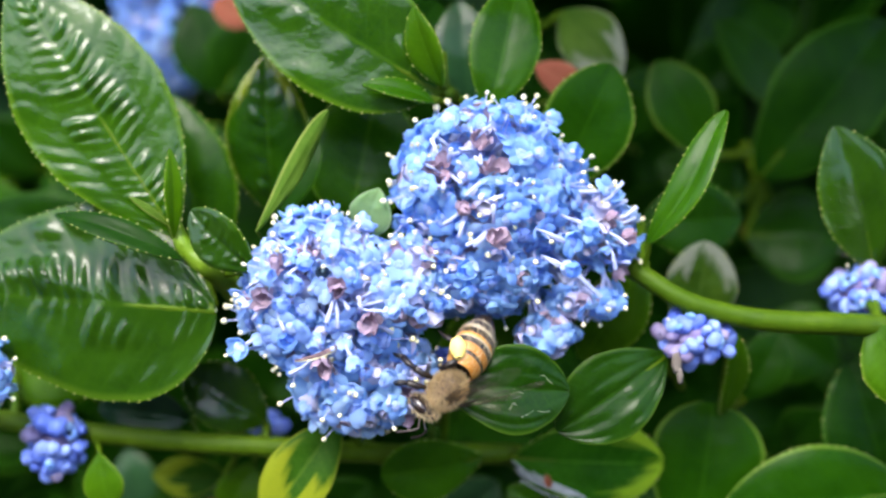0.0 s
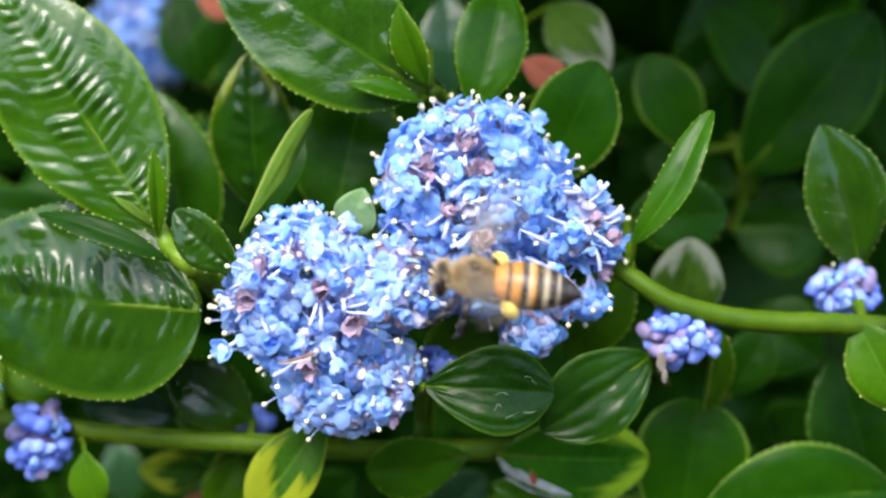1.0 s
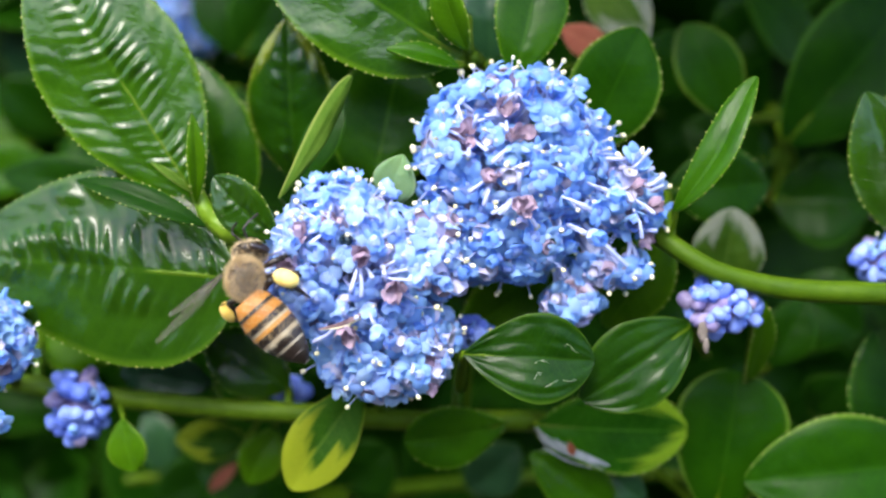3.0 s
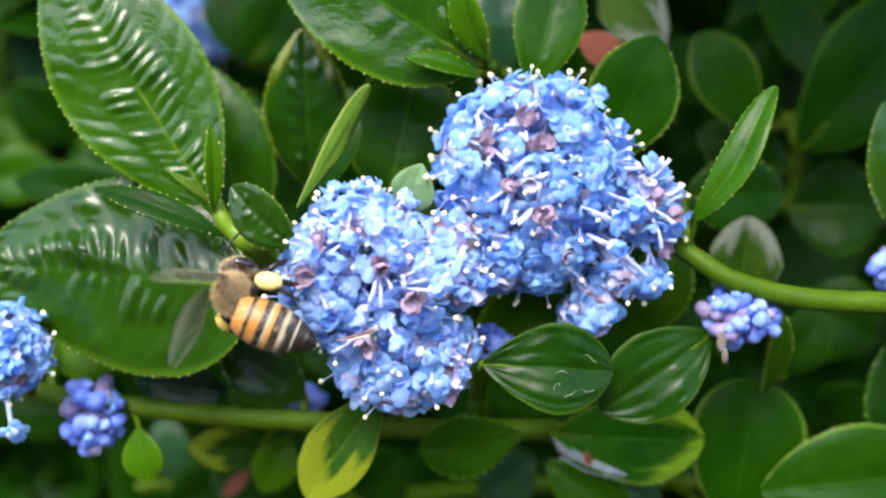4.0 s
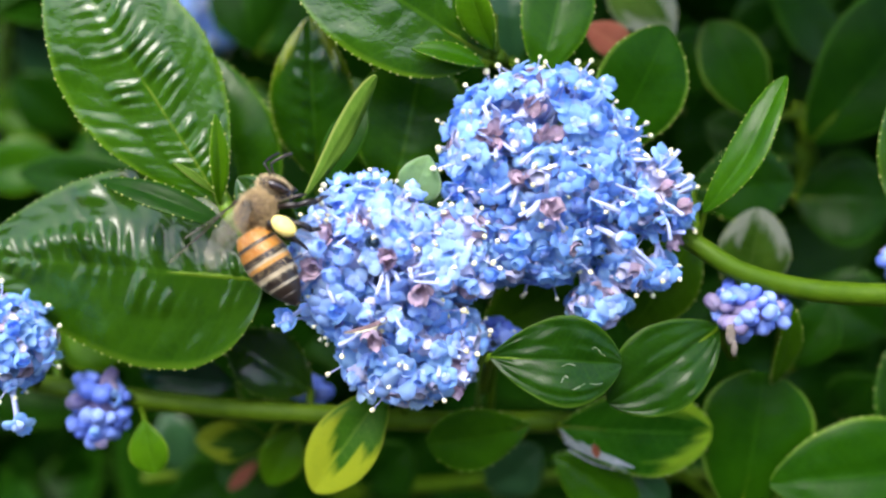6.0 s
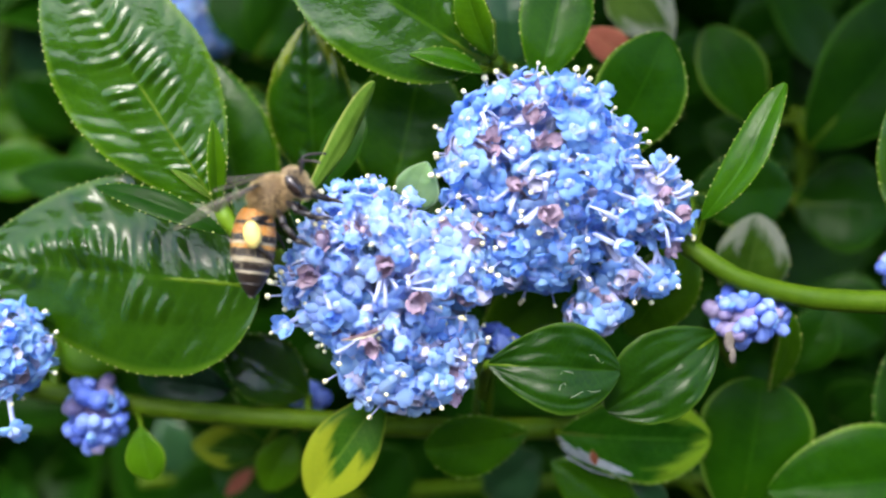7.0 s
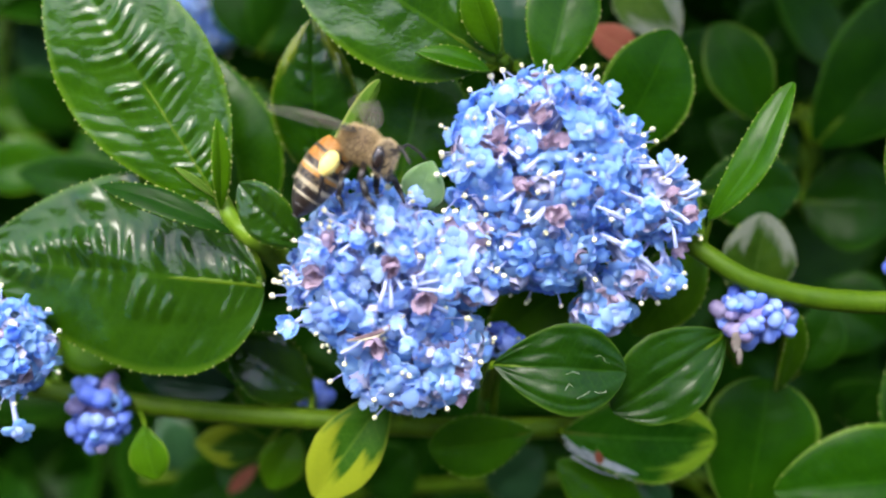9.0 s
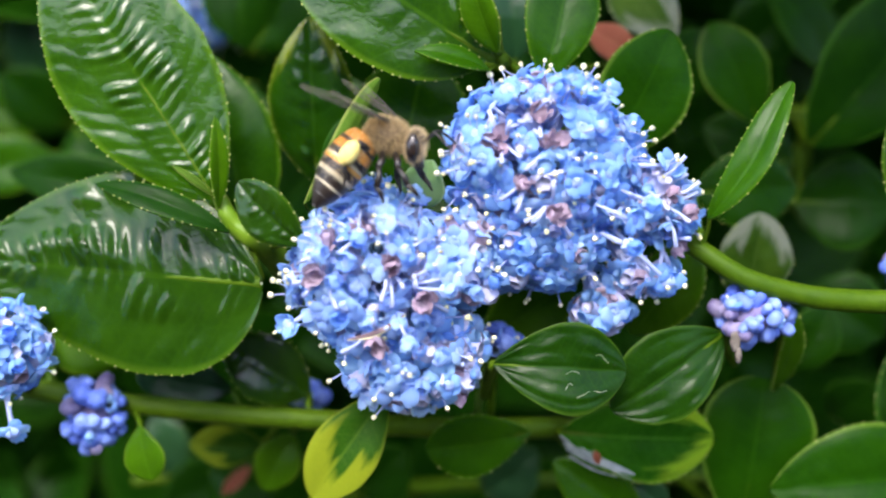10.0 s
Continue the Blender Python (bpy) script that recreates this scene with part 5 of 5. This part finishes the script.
    # legs, with loaded pollen baskets on the hind pair
    shapes = (
        ((1.0, 0.8, -1.1), (1.6, 2.0, -1.9), (2.5, 2.3, -3.0), (3.4, 1.9, -3.9)),
        ((0.1, 1.0, -1.2), (0.3, 2.4, -2.0), (0.4, 2.7, -3.4), (0.9, 2.3, -4.6)),
        ((-0.9, 1.0, -1.1), (-1.5, 2.2, -0.5), (-2.3, 2.6, -2.0), (-2.3, 2.2, -4.0)),
    )
    for row, pts in enumerate(shapes):
        for s in (1, -1):
            hip = Vector((pts[0][0], s * pts[0][1], pts[0][2])) * MM
            q = [Vector((x, s * y, z)) * MM - hip for x, y, z in pts]
            for name, a, b, r0, r1 in (("femur", 0, 1, 0.20, 0.25), ("tibia", 1, 2, 0.18, 0.25 if row < 2 else 0.38), ("tarsus", 2, 3, 0.22, 0.06)):
                bm = bmesh.new()
                mid = q[a].lerp(q[b], 0.5) + Vector((0.1 * MM, 0, 0))
                tube(bm, [q[a], mid, q[b]], [r0 * MM, (r0 + r1) / 2 * 1.15 * MM, r1 * MM], 8)
                if a == 0:
                    leg = part("leg", bm, CHITIN, bee, "dark bristly leg")
                    leg.matrix_basis = Matrix.Translation(hip)
                else:
                    part(name, bm, CHITIN, leg)
            if row == 2:
                bm = bmesh.new()
                way = (q[2] - q[1]).to_track_quat("Z", "Y").to_matrix()
                ball(bm, q[1].lerp(q[2], 0.55) + Vector((0, s * 0.42 * MM, 0.12 * MM)), (0.66 * MM, 0.64 * MM, 1.0 * MM), way, 14, 10, 0, 0.035, rng)
                part("pollen_load", bm, POLLEN, leg, "pale yellow pollen load")
                hind.append((leg, s, hip))
    return bee, head, abdomen, wings, hind


bee, bee_head, bee_abdomen, bee_wings, bee_hind = honey_bee()


def facing(at, ahead, back):
    """The bee's pose: its place in millimetres, the way it looks and the way its back faces."""
    x = Vector(ahead).normalized()
    z = Vector(back)
    z = (z - x * z.dot(x)).normalized()
    turn = Matrix((x, z.cross(x), z)).transposed().to_4x4()
    return PLANT @ Matrix.Translation(Vector(at) * MM) @ turn


def motions():
    rows = [
        (0.0, (4.31, 100.75, -9.69), (-0.67, 0.14, -0.73), (0.55, -0.56, -0.62)),
        (0.3, (6.33, 99.48, -8.05), (-0.58, -0.50, -0.64), (0.80, -0.23, -0.55)),
        (0.5, (7.88, 97.33, -7.33), (-0.52, -0.86, -0.01), (0.30, -0.17, -0.94)),
        (0.6, (8.19, 95.38, -6.81), (-0.45, -0.61, 0.65), (0.45, -0.79, -0.43)),
        (0.7, (8.92, 93.42, -6.03), (-0.48, -0.22, 0.85), (0.25, -0.96, -0.11)),
        (0.8, (10.32, 93.43, -4.04), (-0.86, -0.04, 0.51), (0.18, -0.96, 0.22)),
        (0.9, (9.06, 93.47, -1.65), (-0.98, 0.02, 0.21), (0.07, -0.91, 0.40)),
        (1.0, (7.50, 93.55, -0.05), (-0.99, 0.02, 0.12), (0.06, -0.77, 0.64)),
        (1.1, (4.18, 91.66, 0.15), (-0.99, 0.02, 0.10), (0.05, -0.79, 0.61)),
        (1.2, (-0.14, 89.80, -0.22), (-0.92, 0.01, 0.38), (0.15, -0.91, 0.39)),
        (1.3, (-3.21, 89.90, -0.81), (-0.81, 0.01, 0.59), (0.14, -0.97, 0.20)),
        (1.4, (-8.21, 91.54, -3.55), (-0.65, 0.06, 0.76), (-0.09, -1.00, -0.00)),
        (1.5, (-10.99, 93.61, -5.10), (-0.28, 0.10, 0.95), (-0.28, -0.96, 0.02)),
        (1.6, (-13.18, 94.67, -5.75), (-0.20, 0.10, 0.98), (-0.28, -0.96, 0.04)),
        (1.7, (-13.45, 95.19, -4.94), (0.00, 0.09, 1.00), (-0.30, -0.95, 0.09)),
        (1.9, (-13.71, 96.22, -4.53), (0.15, 0.09, 0.98), (-0.30, -0.95, 0.13)),
        (2.0, (-13.08, 96.21, -3.05), (0.18, 0.09, 0.98), (-0.31, -0.94, 0.14)),
        (2.2, (-13.14, 96.20, -3.20), (0.06, 0.09, 0.99), (-0.31, -0.95, 0.11)),
        (2.5, (-13.01, 96.20, -2.71), (0.05, 0.15, 0.99), (-0.30, -0.94, 0.16)),
        (2.6, (-13.95, 96.24, -2.34), (0.02, 0.24, 0.97), (-0.40, -0.89, 0.23)),
        (2.7, (-13.86, 96.28, -2.59), (0.00, 0.30, 0.95), (-0.50, -0.83, 0.26)),
        (3.8, (-15.71, 96.74, -3.19), (-0.11, 0.55, 0.83), (-0.75, -0.59, 0.30)),
        (4.0, (-16.47, 96.82, -3.34), (-0.11, 0.59, 0.80), (-0.78, -0.55, 0.30)),
        (4.5, (-15.98, 97.00, -2.75), (0.00, 0.53, 0.85), (-0.77, -0.54, 0.34)),
        (5.0, (-16.50, 97.17, -2.29), (0.05, 0.47, 0.88), (-0.77, -0.55, 0.34)),
        (5.5, (-16.50, 97.30, -0.00), (0.26, 0.27, 0.93), (-0.73, -0.57, 0.37)),
        (5.7, (-15.58, 97.38, 1.23), (0.31, 0.24, 0.92), (-0.74, -0.54, 0.39)),
        (6.8, (-14.78, 97.26, 4.11), (0.73, -0.16, 0.67), (-0.68, -0.27, 0.68)),
        (7.0, (-13.75, 96.83, 4.42), (0.79, -0.27, 0.55), (-0.61, -0.20, 0.77)),
        (7.5, (-10.32, 96.61, 6.97), (0.96, -0.26, 0.13), (-0.19, -0.22, 0.96)),
        (8.0, (-8.46, 97.24, 8.10), (0.96, -0.26, -0.04), (-0.03, -0.26, 0.96)),
        (8.5, (-7.53, 97.49, 8.16), (0.94, -0.32, -0.15), (0.07, -0.25, 0.97)),
        (9.0, (-7.22, 97.54, 8.46), (0.88, -0.42, -0.25), (0.15, -0.25, 0.96)),
        (9.5, (-5.58, 97.89, 9.01), (0.97, -0.22, -0.09), (0.05, -0.19, 0.98)),
        (10.0, (-5.16, 97.98, 9.08), (0.96, -0.22, -0.14), (0.10, -0.20, 0.97)),
    ]
    walk(bee, [(t, facing(p, a, b)) for t, p, a, b in rows])
    bends = [
        (0.0, -30.3, -36.9),
        (0.3, -5.5, 2.8),
        (0.5, -20.6, -5.0),
        (0.6, 4.9, -4.1),
        (0.7, 1.0, 0.9),
        (0.8, 0.0, -0.0),
        (0.9, -0.0, 0.0),
        (1.0, 0.0, 0.1),
        (1.1, 0.0, 0.0),
        (1.2, 0.0, 0.0),
        (1.3, 0.0, -0.0),
        (1.4, -2.9, -0.1),
        (1.5, -5.9, -0.3),
        (1.6, -5.6, -1.4),
        (1.7, -5.5, -1.6),
        (1.9, -5.5, -1.7),
        (2.0, -8.2, -2.7),
        (2.2, -8.3, -2.1),
        (2.5, -12.1, 0.4),
        (2.6, -22.2, 10.1),
        (2.7, -29.8, 15.4),
        (3.8, -58.4, 32.1),
        (4.0, -62.0, 40.9),
        (4.5, -62.0, 35.9),
        (5.0, -60.2, 30.9),
        (5.5, -57.6, 43.8),
        (5.7, -54.8, 29.7),
        (6.8, -41.7, 28.8),
        (7.0, -43.9, 32.1),
        (7.5, -56.7, 45.0),
        (8.0, -57.3, 45.0),
        (8.5, -60.9, 45.0),
        (9.0, -62.0, 45.0),
        (9.5, -52.9, 33.7),
        (10.0, -54.2, 35.9),
    ]
    walk(bee_abdomen, [(t, pose(-1.55 * MM, 0, -0.25 * MM, 0, dip, swing)) for t, dip, swing in bends])
    # the wings: seconds, opening, lift and, where they differ, the lift of the other side and the twist
    spread = [
        (0.0, 12, 26),
        (0.4, 20, 16),
        (0.6, 70, 15),
        (0.8, 60, 25),
        (1.0, 75, 10),
        (1.2, 60, 25),
        (1.4, 80, 12),
        (1.6, 62, 25),
        (1.8, 75, 10),
        (2.0, 62, 18),
        (2.5, 58, 16),
        (2.7, 60, 16),
        (4.0, 10, 16, 62, 62),
        (4.5, 10, 16, 62, 62),
        (5.0, 10, 16, 62, 62),
        (5.5, 14, 14, 22, 40),
        (7.0, 34, 8),
        (7.5, 40, 10),
        (8.0, 48, 4),
        (8.5, 52, 4),
        (9.0, 52, 6),
        (9.5, 34, 12),
        (10.0, 34, 14),
    ]
    swing = [(0.0, -58), (0.5, -12), (1.0, 0), (2.0, -12), (2.5, 18), (2.7, 30), (4.0, 46), (5.5, 58), (7.0, 4), (7.5, 10), (8.0, 34), (9.0, 42), (9.5, 18), (10.0, 4)]
    tucked = [(0.0, -42), (2.5, -42), (2.7, -20), (4.0, 45), (5.5, 45), (7.0, -10), (10.0, -10)]
    for leg, s, hip in bee_hind:
        walk(leg, [(t, Matrix.Translation(hip) @ pose(0, 0, 0, 0, 0, -s * turn)) for t, turn in (swing if s < 0 else tucked)])
    # quick beats while it hovers
    beats = [(0.6 + k / 30, 66 + 38 * (0, 1, -1)[k % 3], 20 - 12 * (0, 1, -1)[k % 3]) for k in range(58)]
    spread = [r for r in spread if r[0] < 0.6] + beats + [r for r in spread if r[0] >= 2.7]
    for w, s, fore in bee_wings:
        rows = []
        for t, open_by, lift, *more in spread:
            other, twist = more or (lift, 12)
            rise = (other if s < 0 else lift) + (0 if fore else 6)
            rows.append((t, pose(0.4 * MM, s * 1.2 * MM, (1.25 if fore else 1.1) * MM, s * twist, -rise, s * (180 - open_by * (1 if fore else 1.15)))))
        walk(w, rows)


motions()
